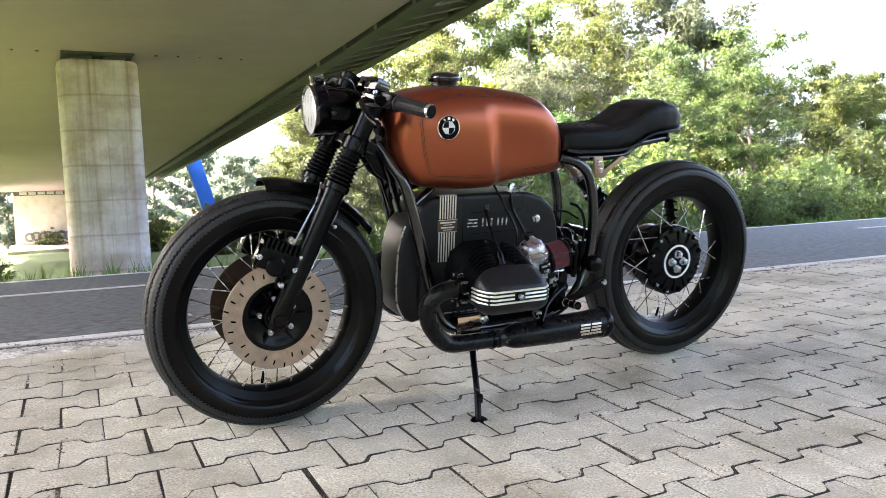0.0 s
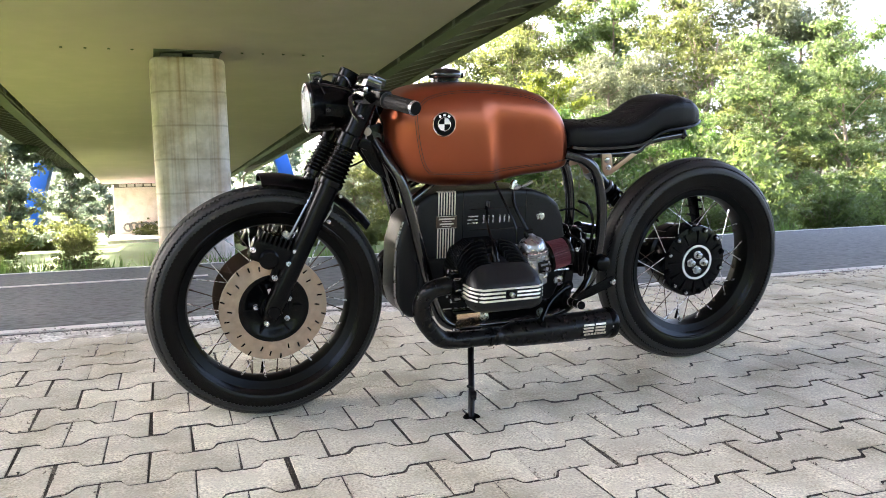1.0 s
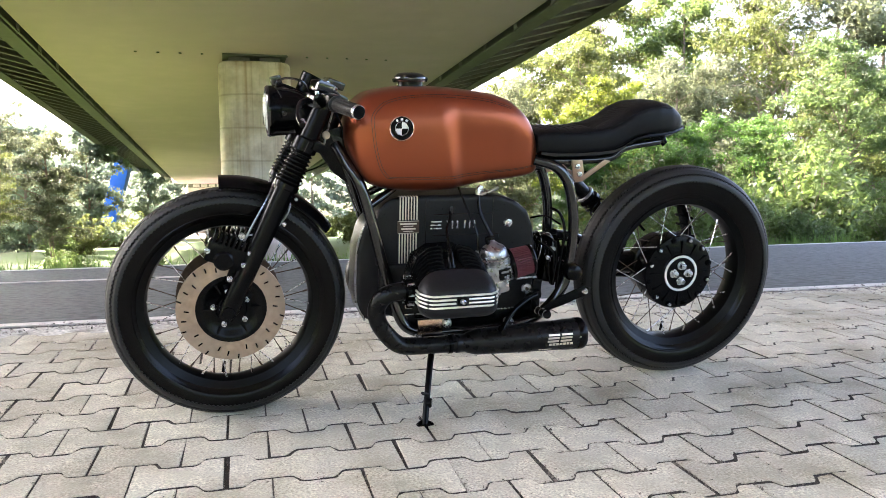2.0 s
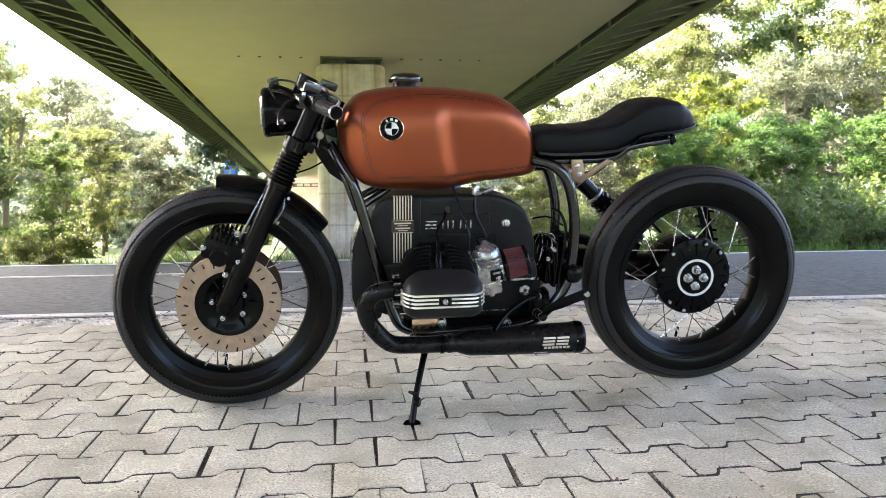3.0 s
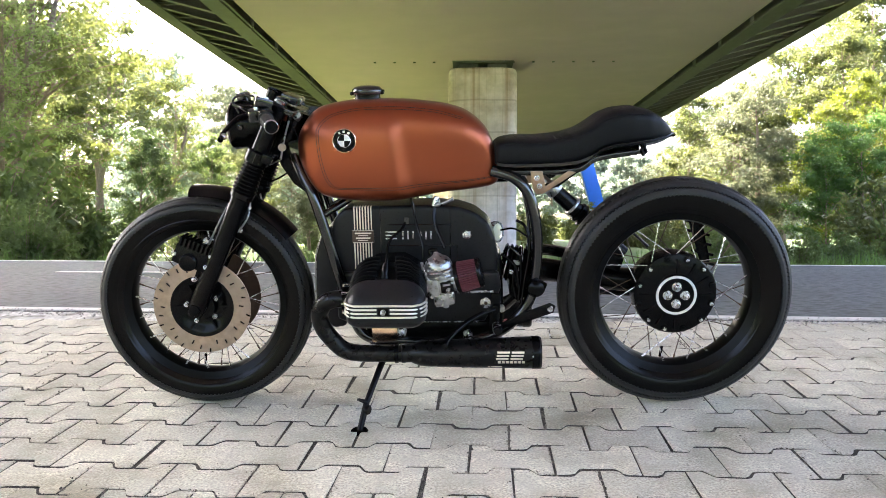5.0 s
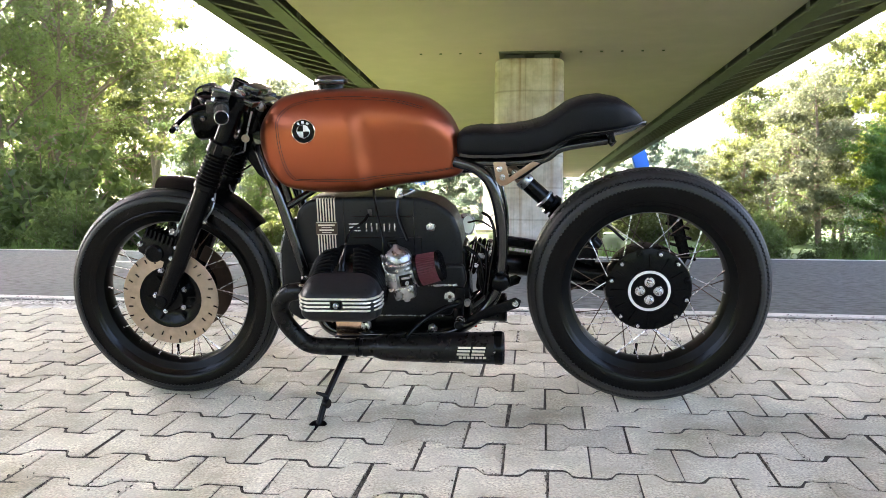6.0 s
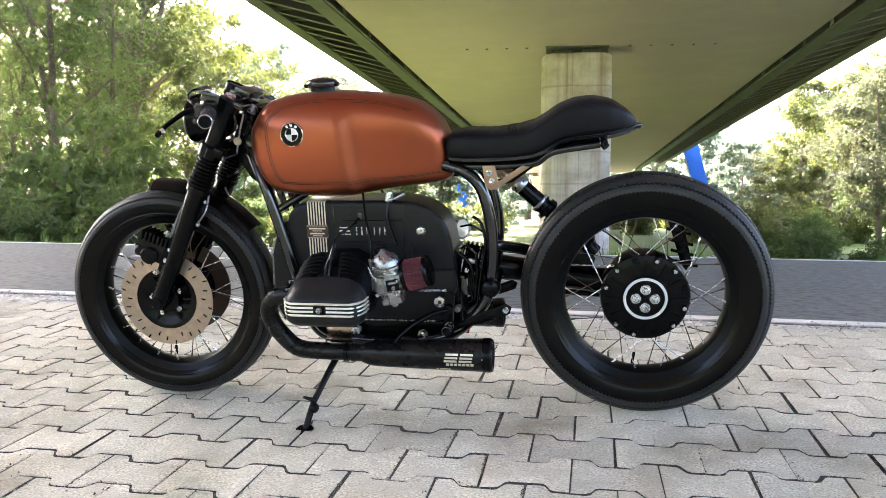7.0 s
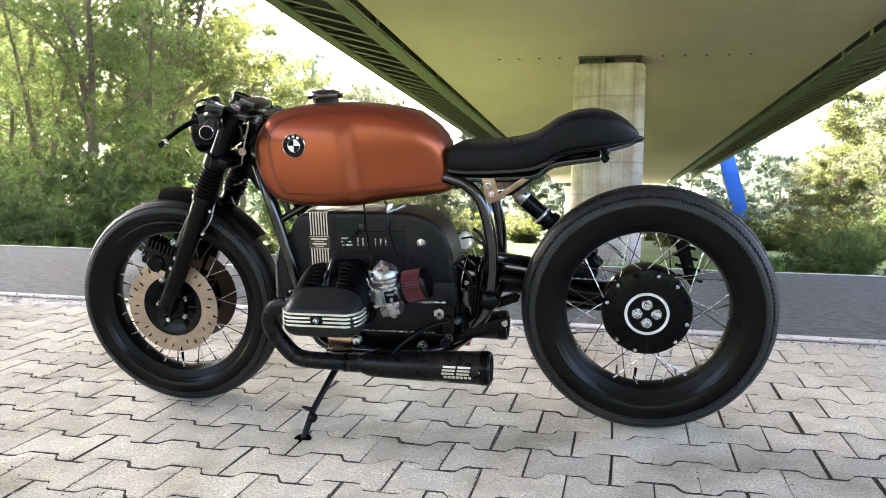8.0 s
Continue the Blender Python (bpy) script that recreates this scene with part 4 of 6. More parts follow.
part("sump_gasket", box((0.36, 0.176, 0.003), (-0.05, 0, 0.291)), STEEL, engine)
for k in range(7):
    x = -0.243 + 0.0085 * k
    part("trim_stripe", box((0.0036, 0.003, 0.068), (x, -0.0775, 0.614), bevel=0.0008), GOLD, engine, "pale metal stripe")
    part("trim_stripe", box((0.0036, 0.003, 0.112), (x - 0.0015, -0.0775, 0.483), bevel=0.0008), GOLD, engine, "pale metal stripe")
    part("louvre", box((0.004, 0.02, 0.003), (x, -0.068, 0.649)), GOLD, engine)
nameplate = part("maker_plate", box((0.066, 0.003, 0.038), (-0.218, -0.0785, 0.559), bevel=0.001), PLATE, engine, "dark bronze maker's plate")
for k, (w, z) in enumerate(((0.05, 0.569), (0.03, 0.562), (0.044, 0.554), (0.03, 0.547))):
    part("plate_line", box((w, 0.001, 0.0045 if k in (0, 2) else 0.002), (-0.218, -0.0802, z)), GOLD, nameplate)
for z in (0.577, 0.541):
    part("plate_edge", box((0.062, 0.001, 0.0014), (-0.218, -0.0802, z)), GOLD, nameplate)
# emblem drawn as three plain metal shapes
for k, x in enumerate((-0.133, -0.082, -0.028)):
    em = sub("emblem", None, "plain silver emblem shape")
    if k == 0:
        for z in (0.5722, 0.562, 0.5518):
            part("bar", box((0.034, 0.004, 0.0036), (x, -0.0785, z), bevel=0.0008), STEEL, em)
    else:
        for dx in (-0.0155, 0.0, 0.0155):
            part("bar", box((0.0042, 0.004, 0.024), (x + dx, -0.0785, 0.562), bevel=0.0008), STEEL, em)
part("cover_knob", lathe([(0, 0.013), (0.006, 0.0125), (0.0075, 0.009), (0.012, 0.008), (0.0135, 0.005), (0.0135, -0.002)], (0.095, -0.077, 0.563), (0, -1, 0), 24), STEEL, engine, "chrome cover screw")
for a, b in (((-0.14, 0.594), (0.05, 0.594)), ((-0.14, 0.53), (0.05, 0.53)), ((0.045, 0.648), (0.045, 0.45)), ((-0.165, 0.65), (-0.165, 0.45)), ((0.05, 0.53), (0.066, 0.53)), ((0.066, 0.53), (0.066, 0.47))):
    part("panel_seam", tube([(a[0], -0.0772, a[1]), (b[0], -0.0772, b[1])], 0.0012, 6), GLOSS, engine)
part("cover_vent", box((0.014, 0.004, 0.022), (-0.085, -0.078, 0.607), bevel=0.001), GLOSS, engine)

for s in (-1, 1):
    cyl = sub("cylinder", None, "black finned cylinder with a ribbed rocker cover")
    for k in range(10):
        y = s * (0.096 + 0.0125 * k)
        grow = 0.002 * k
        part("fin", side_plate([(-0.225 - grow, 0.365), (-0.232 - grow, 0.43), (-0.215, 0.485 + grow), (-0.17, 0.512), (-0.09, 0.514), (-0.045, 0.488 + grow), (-0.03 + grow, 0.43), (-0.038 + grow, 0.365), (-0.08, 0.335), (-0.18, 0.335)], y - 0.0022, y + 0.0022, 0.0008, 1), BLACK, cyl)
    part("barrel", lathe([(0.075, 0.08), (0.075, 0.225)], (-0.13, 0, 0.425), (0, s, 0), 32), BLACK, cyl)
    def head_ring(y, x0, x1, z0, z1, c):
        pts = []
        for cx, cz, rx, rz, a0 in ((x0 + c * 1.5, z1 - c * 1.3, c * 1.5, c * 1.3, math.pi), (x1 - c * 1.5, z1 - c * 1.3, c * 1.5, c * 1.3, math.pi / 2), (x1 - c * 1.3, z0 + c * 0.8, c * 1.3, c * 0.8, 0.0), (x0 + c * 1.3, z0 + c * 0.8, c * 1.3, c * 0.8, -math.pi / 2)):
            for k in range(7):
                a = a0 - k / 6 * math.pi / 2
                pts.append((cx + rx * math.cos(a), y, cz + rz * math.sin(a)))
        return pts
    bm = loft([head_ring(s * y, *q) for y, q in ((0.205, (-0.228, -0.032, 0.35, 0.492, 0.044)), (0.286, (-0.232, -0.028, 0.355, 0.47, 0.036)), (0.291, (-0.241, -0.019, 0.348, 0.481, 0.044)), (0.306, (-0.242, -0.018, 0.348, 0.472, 0.04)), (0.335, (-0.236, -0.024, 0.355, 0.453, 0.032)), (0.35, (-0.226, -0.034, 0.365, 0.439, 0.024)), (0.356, (-0.21, -0.05, 0.378, 0.426, 0.016)))])
    cover = part("rocker_cover", bm, CRINKLE, cyl, "black cast rocker cover with pale ribs")
    # polished ribs round the outer rim of the cover
    for k in range(4):
        z = 0.3925 + 0.0108 * k
        pts = [(-0.2435, s * 0.285, z), (-0.2425, s * 0.318, z), (-0.231, s * 0.342, z), (-0.213, s * 0.3566, z), (-0.05, s * 0.3566, z), (-0.03, s * 0.342, z), (-0.0185, s * 0.318, z), (-0.0175, s * 0.285, z)]
        if k in (1, 2):
            part("polished_rib", tube(pts[:4] + [(-0.15, s * 0.3566, z)], 0.0031, 8), RIB_ALLOY, cover, "polished rib")
            part("polished_rib", tube([(-0.114, s * 0.3566, z)] + pts[4:], 0.0031, 8), RIB_ALLOY, cover, "polished rib")
        else:
            part("polished_rib", tube(pts, 0.0031, 8), RIB_ALLOY, cover, "polished rib")
    part("centre_boss", box((0.026, 0.006, 0.026), (-0.132, s * 0.356, 0.4087), bevel=0.004), BLACK, cover)
    part("centre_nut", bolt((-0.132, s * 0.358, 0.4087), (0, s, 0), 0.0075, 0.012), STEEL, cover)
    # arched cooling fins of the head, parted in the middle for the plug
    for k in range(7):
        f = k / 6
        y, c, z1 = 0.207 + 0.0125 * k, 0.05 - 0.012 * f, 0.531 - 0.046 * f
        for t in (-1, 1):
            half = [(0.02 + 0.012 * f, 0.4), (0.02 + 0.012 * f, z1 - 0.002), (0.113 - 1.6 * c, z1), (0.113 - 1.0 * c, z1 - 0.16 * c), (0.113 - 0.45 * c, z1 - 0.62 * c), (0.113, z1 - 1.6 * c), (0.113, 0.352 + 1.2 * c), (0.108, 0.4)]
            rim_pts = [(-0.131 + t * px, pz) for px, pz in half]
            part("head_fin", side_plate(rim_pts if t > 0 else rim_pts[::-1], s * y - 0.0024, s * y + 0.0024, 0.0008, 1), BLACK, cover)
    # spark plug cap and lead
    part("plug_cap", tube([(-0.136, s * 0.258, 0.482), (-0.136, s * 0.25, 0.496), (-0.134, s * 0.238, 0.514)], [0.0095, 0.0105, 0.0065], 12, smooth=3), RUBBER, cyl, "black spark plug cap")
    part("plug_boot", lathe([(0.012, 0), (0.013, 0.008), (0.008, 0.012)], (-0.136, s * 0.262, 0.474), (0, -s * 0.5, 0.8), 14), BLACK, cyl)
    part("plug_lead", tube([(-0.134, s * 0.238, 0.514), (-0.128, s * 0.175, 0.565), (-0.1, s * 0.11, 0.585), (-0.09, s * 0.078, 0.60)], 0.004, 8, smooth=6), RUBBER, cyl)
    part("push_rod_tube", tube([(-0.19, s * 0.09, 0.35), (-0.2, s * 0.21, 0.365)], 0.009, 12), STEEL, cyl)

    # exhaust
    ex = sub("exhaust", None, "satin black exhaust pipe and short silencer")
    part("pipe", tube([(-0.235, s * 0.222, 0.405), (-0.275, s * 0.218, 0.405), (-0.315, s * 0.212, 0.392), (-0.337, s * 0.204, 0.355), (-0.33, s * 0.196, 0.31), (-0.303, s * 0.19, 0.268), (-0.272, s * 0.188, 0.238), (-0.235, s * 0.187, 0.228), (-0.16, s * 0.187, 0.226), (-0.08, s * 0.188, 0.226)], 0.0255, 24, smooth=6), EXHAUST, ex)
    nut = part("flange_nut", lathe([(0.026, 0.0), (0.041, 0.002), (0.041, 0.018), (0.026, 0.022)], (-0.24, s * 0.222, 0.405), (-1, 0, 0), 28), BLACK, ex)
    for k in range(18):
        a = math.tau * k / 18
        part("nut_fin", box((0.02, 0.004, 0.011), (-0.251, s * 0.222 + 0.043 * math.cos(a), 0.405 + 0.043 * math.sin(a)), (math.degrees(a) - 90, 0, 0), 0.001), STEEL if k % 2 else BLACK, nut)
    sil = part("silencer", lathe([(0.0255, -0.1), (0.0275, -0.098), (0.0275, -0.088), (0.0262, -0.086), (0.0262, -0.07), (0.029, -0.066), (0.036, -0.045), (0.0385, -0.03), (0.0435, 0.12), (0.0475, 0.302), (0.0475, 0.308), (0.045, 0.312), (0.0405, 0.312), (0.0385, 0.305), (0.0385, 0.25)], (0, s * 0.191, 0.2275), Vector((1, -s * 0.004, 0.008)), 48), EXHAUST, ex, "satin black conical silencer")
    part("end_ring", lathe([(0.0478, 0.284), (0.0488, 0.286), (0.0488, 0.304), (0.0478, 0.306)], (0, s * 0.191, 0.2275), Vector((1, -s * 0.004, 0.008)), 48), BLACK, sil)
    part("rivet", bolt((0.285, s * 0.2375, 0.235), (0, s, 0.1), 0.003, 0.002), STEEL, sil)
    part("clamp", lathe([(0.0262, -0.006), (0.029, -0.005), (0.029, 0.005), (0.0262, 0.006)], (-0.115, s * 0.188, 0.226), (1, 0, 0), 24), BLACK, ex)
    if s < 0:
        # maker's mark as plain gold bars, wrapped on the silencer's flank
        def mark(x, z, w, h):
            r = 0.0462
            dz = z - 0.23
            y = -0.191 - math.sqrt(max(1e-6, r * r - dz * dz)) - 0.0006
            tilt = math.degrees(math.asin(max(-1, min(1, dz / r))))
            part("mark_bar", box((w, 0.0012, h), (x, y, z), (-tilt, 0, 0)), GOLD, sil)
        for x in (0.2, 0.242):
            mark(x, 0.246, 0.036, 0.006)
            mark(x - 0.002, 0.2365, 0.036, 0.0055)
            mark(x - 0.004, 0.227, 0.036, 0.006)
        for k in range(7):
            mark(0.188 + 0.0115 * k, 0.2165, 0.0085, 0.0075)
        mark(0.158, 0.199, 0.006, 0.005)
        mark(0.18, 0.199, 0.032, 0.0035)

    # carburettor and air filter
    carb = sub("carburettor", None, "bright cast carburettor with a domed top")
    tilt = Vector((-0.17, s * 0.05, 1)).normalized()
    lean = -math.degrees(math.atan2(0.17, 1))
    c0 = Vector((0.016, s * 0.188, 0.474))
    part("dome", lathe([(0.0, 0.064), (0.006, 0.063), (0.0085, 0.058), (0.014, 0.055), (0.018, 0.05), (0.031, 0.043), (0.038, 0.033), (0.041, 0.021), (0.0415, 0.017), (0.047, 0.0145), (0.0478, 0.010), (0.0455, 0.0085), (0.0455, 0.006), (0.0478, 0.0045), (0.0478, 0.0), (0.044, -0.003), (0.03, -0.006)], c0, tilt, 40), CAST, carb, "polished dome")
    part("dome_ring", lathe([(0.0475, 0.0105), (0.0488, 0.0115), (0.0488, 0.0132), (0.0475, 0.0142)], c0, tilt, 40), STEEL, carb)
    part("choke_stub", tube([c0 + tilt * 0.05 + Vector((-0.012, 0, 0)), c0 + tilt * 0.068 + Vector((-0.016, 0, 0)), c0 + tilt * 0.066 + Vector((0.006, 0, 0.004))], 0.006, 10, smooth=3), RUBBER, carb)
    part("body", lathe([(0.03, 0.0), (0.034, -0.006), (0.032, -0.018), (0.036, -0.026), (0.036, -0.05), (0.03, -0.058)], c0, tilt, 28), CAST, carb)
    part("venturi", tube([c0 - tilt * 0.036 + Vector((-0.044, 0, -0.008)), c0 - tilt * 0.036 + Vector((0.046, 0, 0.008))], [0.026, 0.029, 0.029, 0.027], 24), CAST, carb)
    part("side_block", box((0.03, 0.024, 0.05), c0 - tilt * 0.036 + Vector((-0.024, s * 0.032, 0)), (0, lean, 0), 0.004), CAST, carb)
    part("body_casting", box((0.066, 0.05, 0.036), c0 - tilt * 0.03, (0, lean, 0), 0.007), CAST, carb)
    part("dome_flange", lathe([(0.03, -0.008), (0.0465, -0.008), (0.0475, -0.004), (0.0465, -0.001)], c0, tilt, 36), CAST, carb)
    for k in range(4):
        a = math.tau * (k + 0.5) / 4
        part("dome_screw", bolt(c0 + tilt * 0.013 + Vector((0.043 * math.cos(a), 0.043 * math.sin(a), 0)), tilt, 0.004, 0.004), STEEL, carb)
    part("inlet_ring", lathe([(0.026, -0.006), (0.033, -0.005), (0.033, 0.005), (0.026, 0.006)], c0 - tilt * 0.036 + Vector((-0.046, 0, -0.008)), (1, 0, 0.17), 28), STEEL, carb)
    part("outlet_ring", lathe([(0.026, -0.005), (0.034, -0.004), (0.034, 0.004), (0.026, 0.005)], c0 - tilt * 0.036 + Vector((0.045, 0, 0.008)), (1, 0, 0.17), 28), CAST, carb)
    part("fuel_elbow", tube([c0 - tilt * 0.058 + Vector((0.012, s * 0.02, 0)), c0 - tilt * 0.058 + Vector((0.016, s * 0.042, 0.004)), c0 - tilt * 0.045 + Vector((0.02, s * 0.05, 0.01))], 0.0042, 8, smooth=3), STEEL, carb)
    part("choke_lever", tube([c0 - tilt * 0.016 + Vector((-0.03, s * 0.034, 0)), c0 - tilt * 0.004 + Vector((-0.036, s * 0.042, 0.0)), c0 + tilt * 0.02 + Vector((-0.04, s * 0.042, 0))], 0.0026, 6), STEEL, carb)
    part("float_bowl", box((0.06, 0.056, 0.036), c0 - tilt * 0.08, (0, lean, 0), 0.01), CAST, carb)
    part("bowl_flange", box((0.064, 0.056, 0.006), c0 - tilt * 0.061, (0, lean, 0), 0.002), STEEL, carb)
    for dx in (-0.018, -0.006, 0.006, 0.018):
        part("bowl_rib", box((0.003, 0.056, 0.026), c0 - tilt * 0.08 + Vector((dx, 0, 0)), (0, lean, 0), 0.001), CAST, carb)
    plate = part("throttle_plate", box((0.036, 0.005, 0.032), c0 - tilt * 0.036 + Vector((0.016, s * 0.037, 0.002)), (0, lean, 0), 0.002), BLACK, carb)
    part("plate_mark", box((0.022, 0.001, 0.006), c0 - tilt * 0.029 + Vector((0.016, s * 0.0402, 0.002)), (0, lean, 0)), CAST, plate)
    part("plate_screw", bolt(c0 - tilt * 0.045 + Vector((0.016, s * 0.0395, 0.002)), (0, s, 0), 0.0045, 0.003), STEEL, plate)
    part("drain", bolt(c0 - tilt * 0.097, -tilt, 0.009, 0.012), CAST, carb)
    part("idle_screw", tube([c0 - tilt * 0.056 + Vector((-0.03, s * 0.02, 0)), c0 - tilt * 0.056 + Vector((-0.03, s * 0.045, -0.006))], [0.004, 0.006], 10), STEEL, carb)
    part("throttle_arm", side_plate([(-0.03, 0.425), (-0.036, 0.45), (-0.028, 0.458), (-0.014, 0.44), (-0.018, 0.424)], s * 0.228 - 0.0015, s * 0.228 + 0.0015, 0.0006, 1), STEEL, carb)
    for dx, dz in ((-0.024, -0.062), (0.03, -0.06), (-0.024, -0.02), (-0.014, -0.05), (0.036, -0.02)):
        part("screw", bolt(c0 + Vector((dx, s * 0.034, dz)), (0, s, 0), 0.004, 0.006), STEEL, carb)
    part("intake", tube([(-0.045, s * 0.205, 0.425), (-0.012, s * 0.195, 0.435)], [0.022, 0.024], 24), RUBBER, carb)
    for k in range(3):
        part("hose_clip", lathe([(0.0235, -0.003), (0.0255, -0.002), (0.0255, 0.002), (0.0235, 0.003)], (-0.038 + 0.012 * k, s * (0.203 - 0.003 * k), 0.427 + 0.003 * k), (1, -s * 0.25, 0.25), 24), STEEL if k % 2 == 0 else BLACK, carb)
    fx = Vector((1, s * 0.06, 0.25)).normalized()
    f0 = Vector((0.056, s * 0.182, 0.455))
    part("bell", lathe([(0.024, -0.02), (0.027, -0.018), (0.027, 0.012), (0.03, 0.014)], f0, fx, 32), STEEL, carb)
    filt = sub("air_filter", None, "cone air filter with red pleats and black ends")
    bm = bmesh.new()
    n = 160
    rings = []
    for h, r0 in ((0.014, 0.043), (0.076, 0.039)):
        rings.append([f0 + fx * h + (Matrix.Rotation(math.tau * k / n, 3, fx) @ fx.orthogonal().normalized()) * (r0 + (0.003 if k % 4 < 2 else -0.006)) for k in range(n)])
    part("pleats", loft(rings, bm), FILTER, filt, "dark red pleated gauze")
    part("front_band", lathe([(0.03, 0.006), (0.044, 0.007), (0.0475, 0.01), (0.0475, 0.018), (0.043, 0.02)], f0, fx, 36), RUBBER, filt)
    part("end_cap", lathe([(0.038, 0.073), (0.0435, 0.0735), (0.0445, 0.077), (0.0445, 0.081), (0.041, 0.085), (0.0, 0.086)], f0, fx, 36), RUBBER, filt)
    part("throttle_cable", tube([c0 + tilt * 0.02 + Vector((-0.046, -s * 0.01, 0)), c0 + Vector((-0.05, -s * 0.02, 0.08)), (-0.055, s * 0.13, 0.62), (-0.075, s * 0.07, 0.70)], 0.0032, 8, smooth=6), RUBBER, carb)
    part("cable_ferrule", tube([c0 + tilt * 0.0 + Vector((-0.046, -s * 0.01, 0)), c0 + tilt * 0.03 + Vector((-0.0465, -s * 0.011, 0))], 0.005, 10), STEEL, carb)

# fuel tap under the tank
tap = sub("fuel_tap", None, "chrome fuel tap with a lever")
part("body", lathe([(0.0, 0.0), (0.011, 0.002), (0.012, 0.018), (0.008, 0.03)], (0.0, -0.07, 0.648), (0.2, 0, 1), 16), STEEL, tap)
part("lever", tube([(0.0, -0.083, 0.652), (0.03, -0.088, 0.662), (0.055, -0.09, 0.675)], [0.005, 0.0045, 0.006], 10, smooth=3), CAST, tap)
part("fuel_hose", tube([(0.0, -0.07, 0.648), (0.0, -0.09, 0.6), (0.03, -0.12, 0.53)], 0.005, 8, smooth=4), RUBBER, tap)

# gearbox, boot and drive
gear = sub("gearbox", None, "black gearbox and drive shaft boot")
part("case", side_plate([(0.14, 0.28), (0.13, 0.5), (0.172, 0.52), (0.2, 0.49), (0.206, 0.36), (0.21, 0.28)], -0.07, 0.075, 0.014, 3), BLACK, gear)
prof = []
for k in range(5):
    prof += [(0.034, 0.012 * k), (0.043, 0.012 * k + 0.006)]
part("boot", lathe(prof + [(0.034, 0.06)], (0.255, 0.045, 0.455), (1, 0.1, -0.25), 28), RUBBER, gear)
part("boot_ring", lathe([(0.044, -0.004), (0.046, -0.002), (0.046, 0.002), (0.044, 0.004)], (0.258, 0.045, 0.454), (1, 0.1, -0.25), 28), STEEL, gear)
for k in range(4):
    part("bellows", lathe([(0.05, -0.006), (0.058, -0.002), (0.058, 0.002), (0.05, 0.006)], (0.212 + 0.0135 * k, -0.01, 0.462 - 0.003 * k), (1, 0, -0.2), 32), RUBBER, gear)
for k in range(2):
    part("bellows_clip", lathe([(0.0575, -0.0016), (0.0592, -0.001), (0.0592, 0.001), (0.0575, 0.0016)], (0.212 + 0.0405 * k, -0.01, 0.462 - 0.009 * k), (1, 0, -0.2), 32), STEEL, gear)
part("pivot_housing", box((0.07, 0.15, 0.075), (0.262, 0.01, 0.395), (0, 8, 0), 0.014), BLACK, gear)
part("gear_lever_shaft", tube([(0.2, -0.078, 0.335), (0.2, -0.105, 0.335)], 0.009, 12), CAST, gear)
part("earth_strap", tube([(0.208, -0.05, 0.505), (0.226, -0.075, 0.52), (0.25, -0.08, 0.5), (0.262, -0.07, 0.45)], 0.0035, 8, smooth=5), GLOSS, gear)
part("wire_loom", tube([(0.2, 0.0, 0.56), (0.24, -0.03, 0.57), (0.285, -0.05, 0.545)], 0.003, 8, smooth=5), RUBBER, gear)
part("drain_bolt", bolt((0.18, -0.0705, 0.42), (0, -1, 0), 0.008, 0.008), STEEL, gear)
part("clevis", box((0.02, 0.014, 0.012), (0.243, -0.088, 0.478), (0, 6, 0), 0.003), CAST, gear)
part("clevis_pin", bolt((0.228, -0.088, 0.45), (0, -1, 0), 0.0065, 0.008), STEEL, gear)
part("return_spring", tube([(0.232, -0.088, 0.45), (0.236, -0.09, 0.395), (0.243, -0.088, 0.365)], 0.0042, 8), RUBBER, gear)
part("brake_hose", tube([(0.245, -0.05, 0.60), (0.27, -0.07, 0.585), (0.283, -0.085, 0.53), (0.268, -0.095, 0.43), (0.258, -0.1, 0.35)], 0.0045, 8, smooth=5), RUBBER, gear)
part("linkage", tube([(0.255, -0.085, 0.50), (0.258, -0.09, 0.43), (0.25, -0.088, 0.36)], [0.006, 0.005, 0.006], 10), BLACK, gear)
part("breather_disc", lathe([(0.0, 0.004), (0.027, 0.004), (0.0285, 0.002), (0.0285, -0.01)], (0.19, 0.09, 0.535), (0.75, -0.55, 0.1), 28), LENS, gear, "pale round clear disc")
part("breather_rim", lathe([(0.0275, 0.002), (0.029, 0.007), (0.033, 0.007), (0.035, 0.003), (0.035, -0.012)], (0.19, 0.09, 0.535), (0.75, -0.55, 0.1), 28), CAST, gear)
part("starter_lead", tube([(0.2, -0.07, 0.5), (0.24, -0.1, 0.47), (0.25, -0.09, 0.40)], 0.005, 8, smooth=4), RUBBER, gear)

